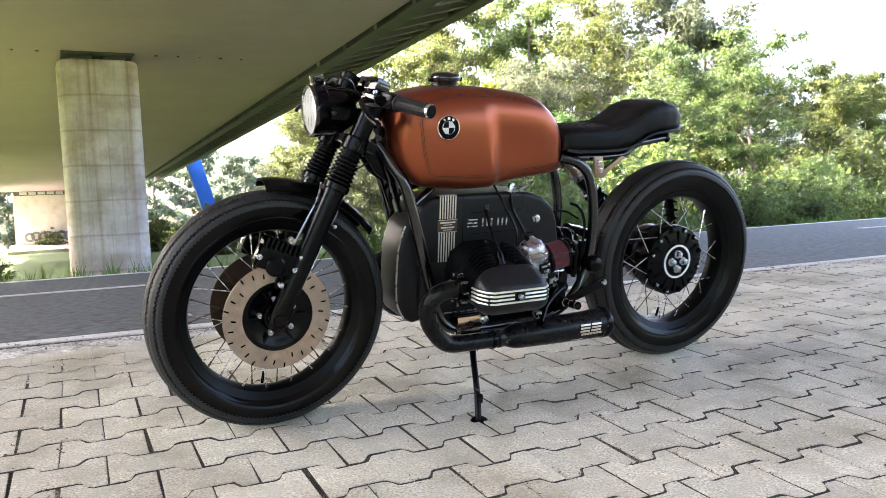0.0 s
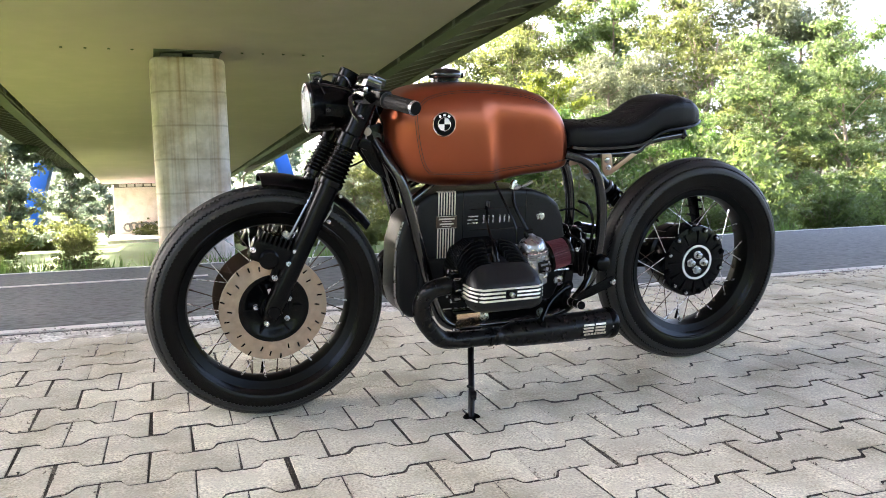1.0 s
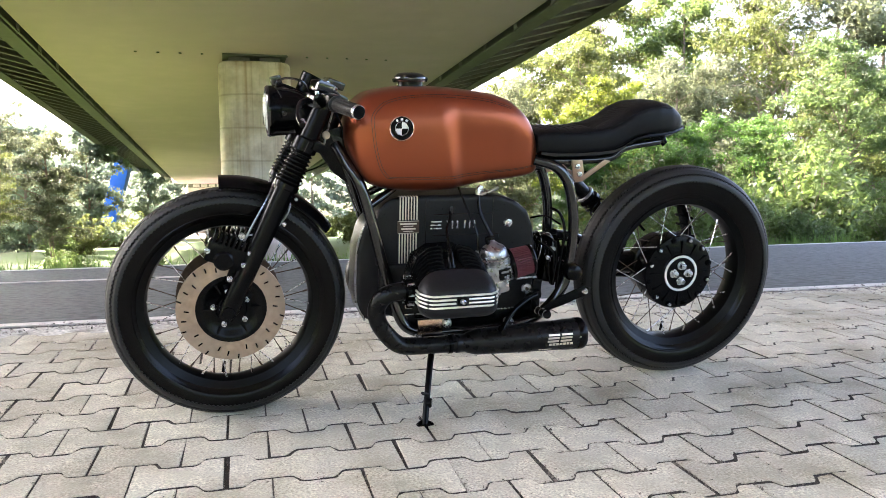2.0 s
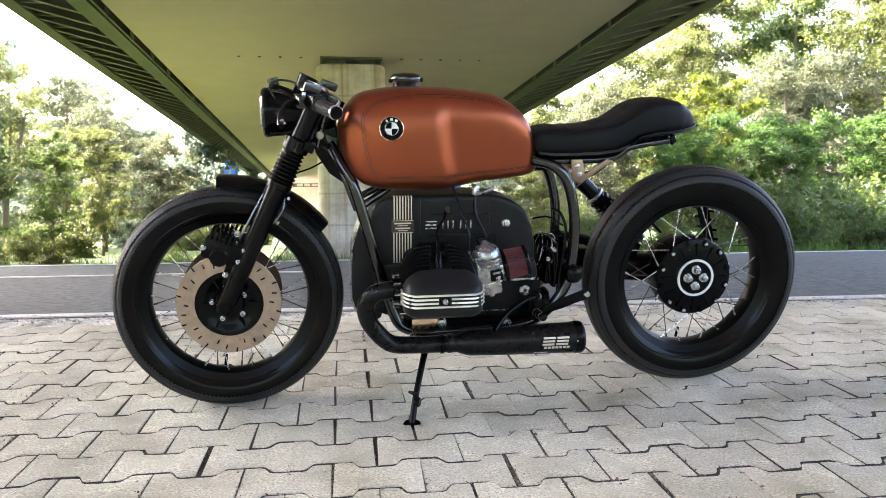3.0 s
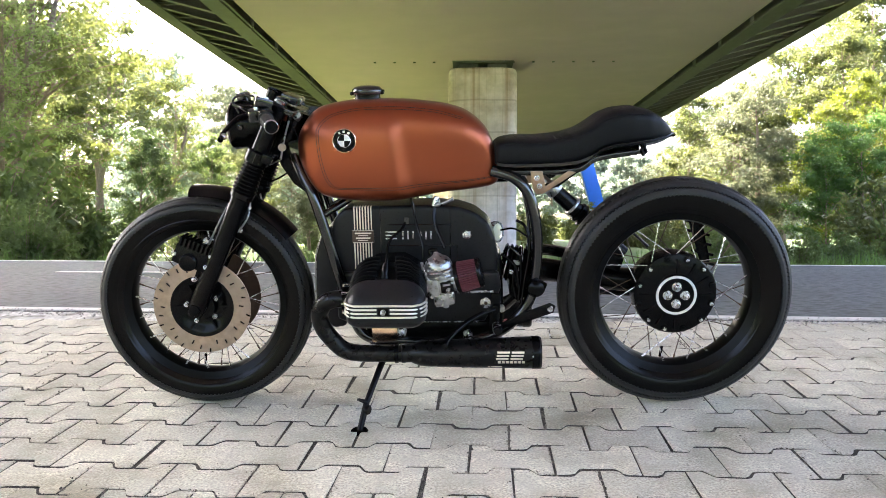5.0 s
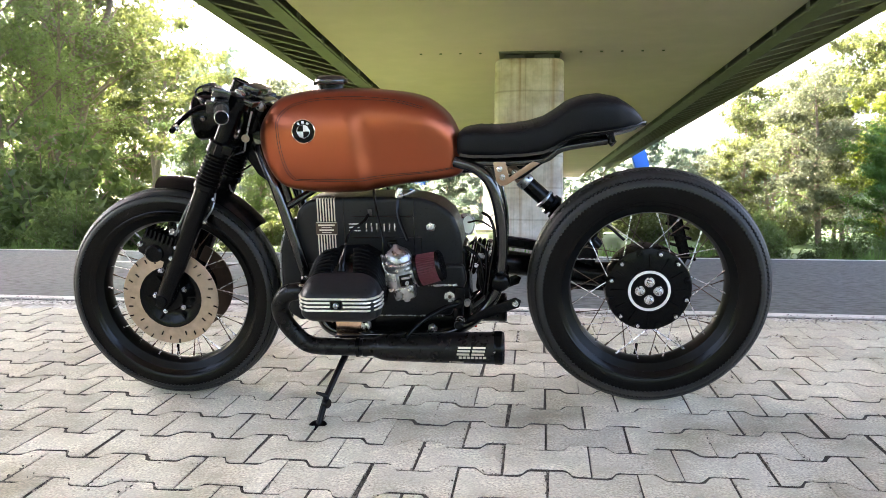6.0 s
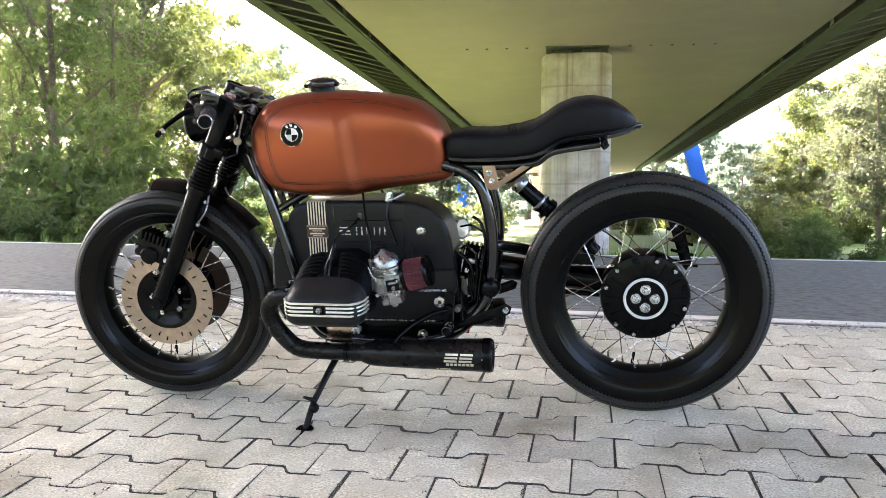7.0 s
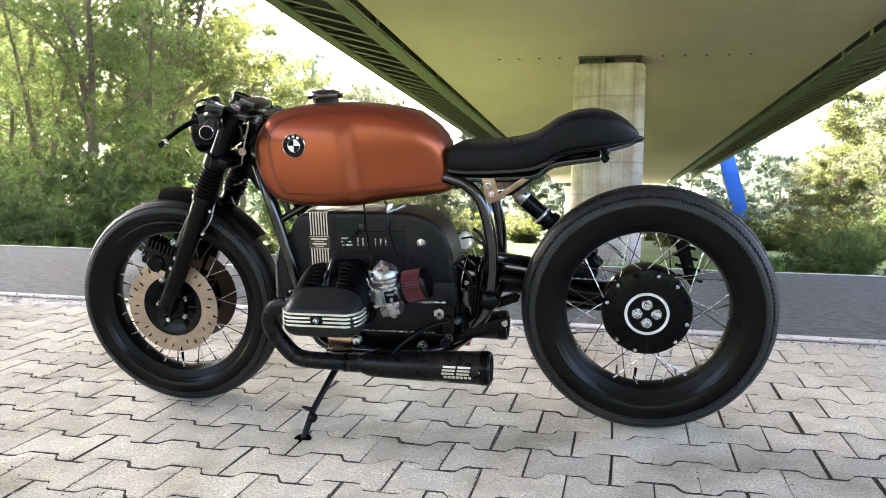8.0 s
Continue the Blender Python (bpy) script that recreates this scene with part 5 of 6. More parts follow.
# frame
fr = sub("frame", None, "gloss black tubular steel frame")
part("backbone", tube([(-0.40, 0, 0.86), (-0.2, 0, 0.80), (0.05, 0, 0.74), (0.22, 0, 0.735)], 0.026, 16, smooth=4), GLOSS, fr)
for s in (-1, 1):
    part("down_tube", tube([(-0.425, s * 0.03, 0.80), (-0.395, s * 0.06, 0.745), (-0.362, s * 0.086, 0.686), (-0.322, s * 0.092, 0.55), (-0.287, s * 0.092, 0.42), (-0.255, s * 0.095, 0.31), (-0.215, s * 0.1, 0.25), (-0.12, s * 0.104, 0.236), (0.1, s * 0.105, 0.238), (0.2, s * 0.105, 0.27), (0.27, s * 0.1, 0.34), (0.297, s * 0.1, 0.42), (0.304, s * 0.1, 0.56), (0.28, s * 0.1, 0.68), (0.235, s * 0.095, 0.735), (0.17, s * 0.08, 0.755)], 0.0165, 16, smooth=6), GLOSS, fr)
    part("head_gusset", side_plate([(-0.44, 0.83), (-0.395, 0.70), (-0.36, 0.60), (-0.345, 0.60), (-0.37, 0.72), (-0.36, 0.80)], s * 0.035 - 0.004, s * 0.035 + 0.004, 0.002), GLOSS, fr)
    part("head_plate", side_plate([(-0.472, 0.832), (-0.468, 0.775), (-0.43, 0.715), (-0.385, 0.682), (-0.37, 0.72), (-0.385, 0.80), (-0.41, 0.85)], s * 0.03 - 0.004, s * 0.03 + 0.004, 0.002), BLACK, fr)
    part("cross_stay", tube([(-0.345, s * 0.088, 0.62), (-0.26, s * 0.05, 0.67), (-0.18, 0, 0.73)], 0.011, 12, smooth=3), GLOSS, fr)
    part("seat_rail", tube([(0.18, s * 0.085, 0.752), (0.3, s * 0.088, 0.752), (0.42, s * 0.085, 0.758), (0.475, s * 0.08, 0.79), (0.6, s * 0.07, 0.808)], 0.011, 14, smooth=4), GLOSS, fr)
    part("rail_strut", tube([(0.318, s * 0.09, 0.705), (0.36, s * 0.09, 0.715), (0.425, s * 0.085, 0.762)], 0.009, 12), BLACK, fr)
    part("shock_plate", side_plate([(0.275, 0.755), (0.29, 0.69), (0.325, 0.695), (0.405, 0.755)] if s > 0 else [(0.281, 0.756), (0.289, 0.702), (0.301, 0.688), (0.319, 0.69), (0.412, 0.752), (0.392, 0.757), (0.325, 0.712), (0.316, 0.756)], s * 0.108 - 0.004, s * 0.108 + 0.004, 0.0015), PLATE_ALLOY, fr, "bronze-tinted alloy shock bracket")
    for dx, dz in ((0.299, 0.737), (0.307, 0.713)):
        part("plate_bolt", bolt((dx, s * 0.112, dz), (0, s, 0), 0.0085, 0.008), STEEL, fr)
    part("pivot_cap", lathe([(0.0, 0.024), (0.014, 0.0225), (0.024, 0.016), (0.028, 0.004), (0.028, -0.02), (0.018, -0.04)], (0.3, s * 0.122, 0.408), (0, s, 0), 28), BLACK, fr, "domed black pivot cap")
    part("foot_plate", side_plate([(0.2, 0.282), (0.2, 0.3), (0.26, 0.33), (0.343, 0.362), (0.36, 0.352), (0.353, 0.332), (0.27, 0.302)], s * 0.125 - 0.004, s * 0.125 + 0.004, 0.002), BLACK, fr)
    part("plate_screw", bolt((0.343, s * 0.13, 0.345), (0, s, 0), 0.009, 0.008), STEEL, fr)
    part("hanger_bar", box((0.03, 0.01, 0.125), (0.178, s * 0.125, 0.33), (0, 4, 0), 0.004), BLACK, fr)
    part("hanger_pivot", lathe([(0, 0.012), (0.013, 0.012), (0.016, 0.008), (0.016, 0)], (0.178, s * 0.13, 0.345), (0, s, 0), 20), BLACK, fr)
    part("foot_peg", lathe([(0.009, 0), (0.012, 0.004), (0.012, 0.01), (0.0105, 0.012), (0.0105, 0.02), (0.012, 0.022), (0.012, 0.04), (0.0105, 0.042), (0.0105, 0.05), (0.0125, 0.052), (0.0125, 0.078), (0.009, 0.082), (0, 0.082)], (0.181, s * 0.132, 0.295), (0.05, s, 0.1), 18), BLACK, fr, "knurled black foot peg")
    for k in range(3):
        part("peg_ring", lathe([(0.0118, -0.0016), (0.0128, 0.0), (0.0118, 0.0016)], (0.182, s * (0.145 + 0.03 * k), 0.297 + 0.003 * k), (0.05, s, 0.1), 18), STEEL, fr)
    part("pedal_arm", tube([(0.178, s * 0.138, 0.345), (0.14, s * 0.155, 0.338), (0.085, s * 0.185, 0.315), (0.05, s * 0.215, 0.29), (0.032, s * 0.232, 0.272)], [0.007, 0.008, 0.008, 0.007, 0.007], 10, smooth=4), BLACK, fr)
    part("pedal_tip", tube([(0.034, s * 0.22, 0.272), (0.03, s * 0.255, 0.272)], 0.0095, 14), BLACK, fr)
part("tie_rod", tube([(0.09, -0.13, 0.398), (0.175, -0.135, 0.402)], 0.0035, 8), STEEL, fr)
part("rod_end", lathe([(0, 0.004), (0.0155, 0.004), (0.017, 0), (0.0155, -0.004)], (0.151, -0.117, 0.361), (0, -1, 0), 20), STEEL, fr)
part("rod_hub", lathe([(0, 0.007), (0.005, 0.007), (0.006, 0.003)], (0.151, -0.117, 0.361), (0, -1, 0), 14), PLATE, fr)
for p in ((0.096, -0.118, 0.259), (-0.104, -0.118, 0.268)):
    part("engine_bolt", lathe([(0, 0.018), (0.006, 0.018), (0.0075, 0.012), (0.0125, 0.011), (0.0145, 0.006), (0.0145, -0.01)], p, (0, -1, 0), 20), STEEL, fr)
part("oil_cooler_plate", box((0.078, 0.012, 0.046), (-0.157, -0.118, 0.261), bevel=0.004), POLISHED, fr, "polished metal plate below the cylinder")
part("plate_frame", box((0.09, 0.014, 0.008), (-0.157, -0.118, 0.233), bevel=0.002), STEEL, fr)
part("plate_top", box((0.09, 0.02, 0.006), (-0.157, -0.112, 0.287), bevel=0.002), BLACK, fr)
part("rear_light_box", box((0.02, 0.05, 0.03), (0.215, -0.02, 0.255), bevel=0.004), RED, fr)

# shock absorber and swing arm on the far side
susp = sub("rear_suspension", None, "black single swing arm with one shock absorber")
A, B = Vector((0.335, 0.085, 0.705)), Vector((0.60, 0.10, 0.46))
D = (B - A).normalized()
part("shock_body", lathe([(0.012, 0.05), (0.0245, 0.056), (0.0245, 0.13), (0.031, 0.132), (0.031, 0.14), (0.026, 0.142), (0.026, 0.152), (0.034, 0.154), (0.034, 0.165), (0.022, 0.168), (0.022, 0.36)], A, D, 28), BLACK, susp)
part("shock_top", lathe([(0.016, 0.034), (0.0255, 0.036), (0.0268, 0.039), (0.0268, 0.058), (0.0255, 0.061), (0.02, 0.062)], A, D, 24), CAST, susp, "silver shock collar")
part("shock_mount", lathe([(0.0, -0.02), (0.014, -0.019), (0.0165, -0.015), (0.0165, 0.022), (0.021, 0.028), (0.021, 0.037), (0.0, 0.038)], A, D, 20), PLATE_ALLOY, susp, "bronze-tinted shock mount")
part("mount_pin", tube([A + D * 0.004 + Vector((0, -0.03, 0)), A + D * 0.004 + Vector((0, 0.03, 0))], 0.008, 12), STEEL, susp)
part("shock_ring", lathe([(0.0265, 0.126), (0.0325, 0.128), (0.0325, 0.134), (0.0265, 0.136)], A, D, 28), CAST, susp)
coil = []
o1 = D.orthogonal().normalized()
o2 = D.cross(o1)
for k in range(110):
    a = math.tau * k / 16
    coil.append(A + D * (0.165 + 0.0016 * k) + (o1 * math.cos(a) + o2 * math.sin(a)) * 0.031)
part("spring", tube(coil, 0.0048, 8), BLACK, susp)
part("swing_arm", tube([(0.27, 0.08, 0.42), (0.4, 0.1, 0.40), (0.55, 0.108, 0.375), (0.737, 0.108, 0.362)], [0.04, 0.036, 0.036, 0.045], 20, smooth=4), BLACK, susp)
part("cross_tube", tube([(0.3, -0.12, 0.405), (0.3, 0.12, 0.405)], 0.022, 16), BLACK, susp)
part("upper_arm", tube([(0.29, 0.02, 0.50), (0.4, 0.08, 0.47), (0.46, 0.1, 0.44)], 0.018, 14, smooth=3), GLOSS, susp)
part("final_drive", lathe([(0.04, 0.16), (0.06, 0.155), (0.1, 0.135), (0.112, 0.11), (0.112, 0.07), (0.1, 0.06)], (0.737, 0, 0.362), (0, 1, 0), 40), BLACK, susp, "black final drive housing")
part("torque_arm", tube([(0.42, 0.13, 0.33), (0.68, 0.14, 0.31)], 0.009, 10), BLACK, susp)
part("guard_bracket", side_plate([(0.79, 0.62), (0.835, 0.63), (0.885, 0.43), (0.87, 0.40), (0.855, 0.42)], 0.118, 0.126, 0.002), BLACK, susp)
for k in range(5):
    part("bracket_slat", box((0.075, 0.01, 0.009), (0.835 + 0.008 * k, 0.122, 0.555 - 0.033 * k), (0, 14, 0), 0.002), BLACK, susp)
part("rear_caliper", box((0.09, 0.05, 0.05), (0.55, 0.1, 0.44), (0, 20, 0), 0.008), BLACK, susp)
part("rear_hose", tube([(0.53, 0.1, 0.46), (0.56, 0.09, 0.53), (0.62, 0.1, 0.53), (0.68, 0.11, 0.48)], 0.0045, 8, smooth=5), RUBBER, susp)

# rear hub cover
hub = sub("hub_cover", rear_wheel, "ribbed black hub cover with a white ring and four bolts")
part("disc", lathe([(0.0, -0.05), (0.064, -0.05), (0.067, -0.047), (0.094, -0.045), (0.113, -0.04), (0.1245, -0.037), (0.1275, -0.031), (0.1275, 0.03), (0.1, 0.04)], seg=64), BLACK, hub)
part("white_ring", lathe([(0.054, -0.0495), (0.0545, -0.0525), (0.0615, -0.0525), (0.062, -0.0495)], seg=64), WHITE_PAINT, hub, "thin white ring")
for k in range(4):
    a = math.tau * k / 4
    part("bolt_washer", lathe([(0.008, 0.004), (0.0145, 0.003), (0.015, 0)], (0.0265 * math.cos(a), -0.05, 0.0265 * math.sin(a)), (0, -1, 0), 18), STEEL, hub)
    part("wheel_bolt", bolt((0.0265 * math.cos(a), -0.053, 0.0265 * math.sin(a)), (0, -1, 0), 0.0105, 0.016), STEEL, hub)
for k in range(12):
    a = math.tau * (k + 0.5) / 12
    part("bolt_boss", lathe([(0.0, 0.006), (0.009, 0.006), (0.011, 0.0)], (0.114 * math.cos(a), -0.04, 0.114 * math.sin(a)), (0, -1, 0), 14), BLACK, hub)
    part("hub_bolt", bolt((0.114 * math.cos(a), -0.045, 0.114 * math.sin(a)), (0, -1, 0), 0.0055, 0.006), STEEL if k % 3 else BLACK, hub)
    b = math.tau * k / 12
    part("hub_rib", box((0.044, 0.006, 0.005), (0.091 * math.cos(b), -0.0465, 0.091 * math.sin(b)), (0, -math.degrees(b), 0), 0.001), BLACK, hub)

# side stand
stand = sub("side_stand", None, "thin black side stand with a flat foot")
part("leg", tube([(-0.15, -0.13, 0.215), (-0.172, -0.185, 0.168), (-0.2, -0.262, 0.102), (-0.208, -0.283, 0.07), (-0.217, -0.306, 0.032)], [0.011, 0.0095, 0.009, 0.0095, 0.009], 12), BLACK, stand)
part("foot", lathe([(0.0, 0.005), (0.024, 0.004), (0.027, 0.0), (0.026, -0.004), (0.0, -0.005)], (-0.217, -0.312, 0.034), (0, -0.11, 1), 20), BLACK, stand)
part("tang", tube([(-0.2, -0.265, 0.105), (-0.222, -0.285, 0.122)], [0.007, 0.004], 10), BLACK, stand)
part("bumper", lathe([(0, 0.014), (0.012, 0.014), (0.0145, 0.01), (0.0145, 0)], (-0.203, -0.272, 0.085), (0.9, -0.4, 0), 18), RUBBER, stand)
part("bracket", box((0.07, 0.03, 0.03), (-0.15, -0.115, 0.225), (0, 0, 0), 0.006), BLACK, stand)
part("spring", tube([(-0.16, -0.15, 0.205), (-0.12, -0.15, 0.21)], 0.006, 10), STEEL, stand)


# every assembly hangs from its main piece, and no piece lies deeper than a part of a part
def relative(ob, top):
    m = ob.matrix_basis.copy()
    while ob.parent is not top:
        ob = ob.parent
        m = ob.matrix_basis @ m
    return m


for group in list(bike.children):
    below = list(group.children_recursive)
    if group.type == "EMPTY":
        main = next(o for o in below if o.type == "MESH")
    else:
        main = group
    places = {o: relative(o, bike) for o in [group] + below}
    tag, name = group.get("label", ""), group.name
    for o in below:
        if o is main or o.type == "EMPTY":
            continue
        o.parent = main
        o.matrix_basis = places[main].inverted() @ places[o]
    if main is not group:
        main.parent = bike
        main.matrix_basis = places[main]
        for o in [group] + [o for o in below if o.type == "EMPTY"]:
            bpy.data.objects.remove(o)
        main.name = name.split(".")[0]
        if tag:
            main["label"] = tag
    else:
        for o in [o for o in below if o.type == "EMPTY"]:
            bpy.data.objects.remove(o)

# ---- trees ----
def leaf_cloud(blobs, per_blob, size, rng):
    """Leaf faces on uneven clumps, turned outwards and up to the light as leaves are: arrays for from_pydata."""
    verts, faces, base = [], [], 0
    for (c, r, n) in blobs:
        n = max(6, int(per_blob * n))
        d = rng.normal(size=(n, 3))
        d /= np.linalg.norm(d, axis=1)[:, None]
        rad = r * np.abs(0.75 + 0.5 * rng.normal(size=n))
        p = np.array(c) + d * rad[:, None] * np.array((1.15, 1.15, 0.7))
        out = d * 0.5 + np.array((0, 0, 0.4)) + rng.normal(size=(n, 3)) * 0.6
        out /= np.linalg.norm(out, axis=1)[:, None]
        a = np.cross(out, rng.normal(size=(n, 3)))
        a /= np.linalg.norm(a, axis=1)[:, None]
        b = np.cross(out, a)
        s = size * (0.6 + 0.8 * rng.random(n))[:, None]
        leaf = np.stack([p - a * s + b * s * 0.45, p - a * s * 0.6 - b * s * 0.55, p + a * s], axis=1).reshape(-1, 3)
        verts.append(leaf)
        faces.append(base + np.arange(3 * n).reshape(-1, 3))
        base += 3 * n
    return np.concatenate(verts), np.concatenate(faces)


def crown_mesh(name, blobs, per_blob, size, rng, mat, parent):
    v, f = leaf_cloud(blobs, per_blob, size, rng)
    me = bpy.data.meshes.new(name)
    me.from_pydata(v.tolist(), [], f.tolist())
    me.materials.append(mat)
    ob = new(name, me)
    ob.parent = parent
    return ob


def build_tree(height, spread, seed, mat, label, leaves=9000, leaf=0.11, trunk=0.16, bare=0.3, droop=0.0, fork=1):
    """Bent stems with limbs, twigs on the limbs and a clump of leaves round each twig's end."""
    rng = np.random.default_rng(seed)
    tree = thing("tree", label, "tree", "roadside trees")
    bm = bmesh.new()
    blobs = []
    limbs = int((14 + height) / fork)
    for q in range(fork):
        lean = Vector((rng.normal() * 0.1, rng.normal() * 0.1, 0)) * height * (0.4 + 0.9 * (fork > 1))
        top = lean + Vector((0, 0, height * (0.95 - 0.12 * q)))
        stem = spline([(0, 0, -0.4), lean * 0.2 + Vector((rng.normal() * 0.2, rng.normal() * 0.2, height * 0.3)), lean * 0.6 + Vector((rng.normal() * 0.25, 0, height * 0.62)), top], 6)
        tube(stem, [trunk, trunk * 0.8, trunk * 0.5, 0.025], 9, bm=bm)
        for k in range(limbs):
            f = bare + (1 - bare) * (k + rng.random()) / limbs
            base = stem[min(len(stem) - 1, int(f * (len(stem) - 1) + 0.5))]
            a = 2.4 * k + q + rng.normal() * 0.5
            reach = spread * (0.4 + 0.8 * rng.random()) * (1.2 - 0.85 * abs(f - 0.42))
            tip = base + Vector((math.cos(a) * reach, math.sin(a) * reach, reach * (0.6 - 0.9 * droop) + rng.normal() * 0.3))
            mid = base.lerp(tip, 0.5) + Vector((0, 0, 0.16 * reach))
            thick = trunk * 0.36 * (1.25 - f)
            limb = spline([base, mid, tip], 2)
            tube(limb, [thick, thick * 0.6, 0.012], 5, bm=bm)
            for w in range(6):
                g = 0.3 + 0.7 * (w + rng.random()) / 6
                p0 = limb[min(len(limb) - 1, int(g * (len(limb) - 1) + 0.5))]
                way = Vector(rng.normal(size=3))
                way.z = abs(way.z) * 0.5 - droop * 1.4
                p1 = p0 + way.normalized() * spread * (0.16 + 0.16 * rng.random())
                tube([p0, p1], [0.016, 0.006], 3, bm=bm)
                for e in range(2):
                    c = p0.lerp(p1, 0.55 + 0.55 * e)
                    blobs.append((tuple(c), spread * (0.085 + 0.1 * rng.random()), 1.0))
    part("trunk", bm, BARK, tree)
    crown_mesh("crown", [(c, r, r * r) for c, r, _ in blobs], leaves / sum(r * r for _, r, _ in blobs), leaf, rng, mat, tree)
    return tree


def build_bush(height, spread, seed, mat, label, leaves=10500, leaf=0.062):
    """Many upright shoots from one root, ragged at the top, leafy down to the ground."""
    rng = np.random.default_rng(seed)
    bush = thing("bush", label, "bush", "roadside bushes")
    bm = bmesh.new()
    blobs = []
    for k in range(22):
        a = 2.4 * k + rng.normal() * 0.3
        f = math.sqrt((k + 0.5) / 22)
        tip = Vector((math.cos(a) * spread * f, math.sin(a) * spread * f, height * (1.0 - 0.6 * f * f) * (0.65 + 0.45 * rng.random())))
        foot = Vector((0.25 * tip.x, 0.25 * tip.y, -0.2))
        mid = foot.lerp(tip, 0.5) + Vector((-0.1 * tip.x, -0.1 * tip.y, 0.1))
        shoot = spline([foot, mid, tip], 4)
        tube(shoot, [0.02, 0.014, 0.005], 5, bm=bm)
        for q in range(5):
            g = 0.2 + 0.8 * (q + rng.random()) / 5
            c = shoot[min(len(shoot) - 1, int(g * (len(shoot) - 1) + 0.5))] + Vector(rng.normal(size=3) * 0.1 * spread)
            c.z = max(0.08, c.z)
            blobs.append((tuple(c), spread * (0.1 + 0.13 * rng.random())))
    part("stem", bm, BARK, bush)
    crown_mesh("foliage", [(c, r, r * r) for c, r in blobs], leaves / sum(r * r for _, r in blobs), leaf, rng, mat, bush)
    return bush


def plant(kinds, spots, seed):
    rng = np.random.default_rng(seed)
    used = set()
    for i, (x, y, kind, scale) in enumerate(spots):
        m = pose(x, y, land_height(x, y), 0, 0, float(rng.random() * 360))
        k = kinds[kind]
        if kind not in used:
            used.add(kind)
            k.matrix_world = m
            k.scale = (scale, scale, scale)
        else:
            c = copy_thing(k, m)
            c.matrix_basis = m
            c.scale = (scale, scale, scale)


kinds = {
    "tall": build_tree(15, 3.6, 11, LEAF_MID, "tall broadleaf tree with a loose green crown", 20000, 0.13, 0.2, 0.15),
    "sunny": build_tree(15, 3.4, 31, LEAF_LIGHT, "tall poplar with sunlit yellow-green leaves", 21000, 0.13, 0.2, 0.15),
    "willow": build_tree(13, 3.8, 12, LEAF_GREY, "grey-green willow with hanging foliage", 22000, 0.125, 0.24, 0.15, 0.5),
    "forked": build_tree(14, 3.6, 33, LEAF_LIGHT, "forked tree with bare reddish limbs and thin leaves", 11000, 0.115, 0.22, 0.3, 0.0, 3),
    "airy": build_tree(15, 3.7, 35, LEAF_AIRY, "tall thin-leaved tree with sky showing through its crown", 11500, 0.08, 0.19, 0.2, 0.0, 2),
    # added to shade the road and left paving, crowns kept out of view
    "shade_canopy": build_tree(20, 5.6, 41, LEAF_MID, "added shade tree, bare trunk and broad high crown out of view", 26000, 0.15, 0.16, 0.5),
    "young": build_tree(8.5, 2.4, 13, LEAF_LIGHT, "young tree with yellow-green sunlit leaves", 15000, 0.12, 0.1, 0.08),
    "yellow": build_tree(8.5, 2.2, 19, LEAF_SUNLIT, "young tree with sunlight put into its yellow leaf colour", 14000, 0.1, 0.1, 0.05),
    "fresh": build_tree(9, 3.0, 20, LEAF_FRESH, "bushy fresh green young tree", 18000, 0.11, 0.1, 0.02),
    "dark": build_tree(12, 3.4, 14, LEAF_DARK, "dense dark green broadleaf tree", 21000, 0.125, 0.17, 0.08),
    "far_tree": build_tree(13, 3.8, 15, LEAF_HAZED, "far-woods tree with haze put into its leaf colour", 6000, 0.31, 0.2, 0.0),
    "far_willow": build_tree(12, 4.0, 16, LEAF_HAZED, "grey-green far willow with haze put into its leaf colour", 6000, 0.31, 0.2, 0.0, 0.4),
    "far_bush": build_bush(2.6, 1.7, 25, LEAF_LIGHT, "light green bush on the far meadow", 3500, 0.12),
    "bush_dark": build_bush(1.9, 1.6, 21, LEAF_DARK, "dense dark green bush at the road edge", 6000, 0.085),
    "bush_mid": build_bush(2.4, 1.7, 22, LEAF_MID, "tall green bush at the road edge", 6000, 0.085),
    "bush_light": build_bush(2.9, 1.6, 23, LEAF_LIGHT, "sunlit yellow-green bush by the road", 6500, 0.085),
}
spots = []
rng = np.random.default_rng(5)


def scatter(n, x0, x1, y0, y1, names, s0, s1):
    for k in range(n):
        f = (k + rng.random()) / n
        spots.append((x0 + (x1 - x0) * f, y0 + (y1 - y0) * rng.random(), names[int(rng.integers(len(names)))], s0 + (s1 - s0) * rng.random()))


GREEN = ["bush_mid", "bush_dark"]
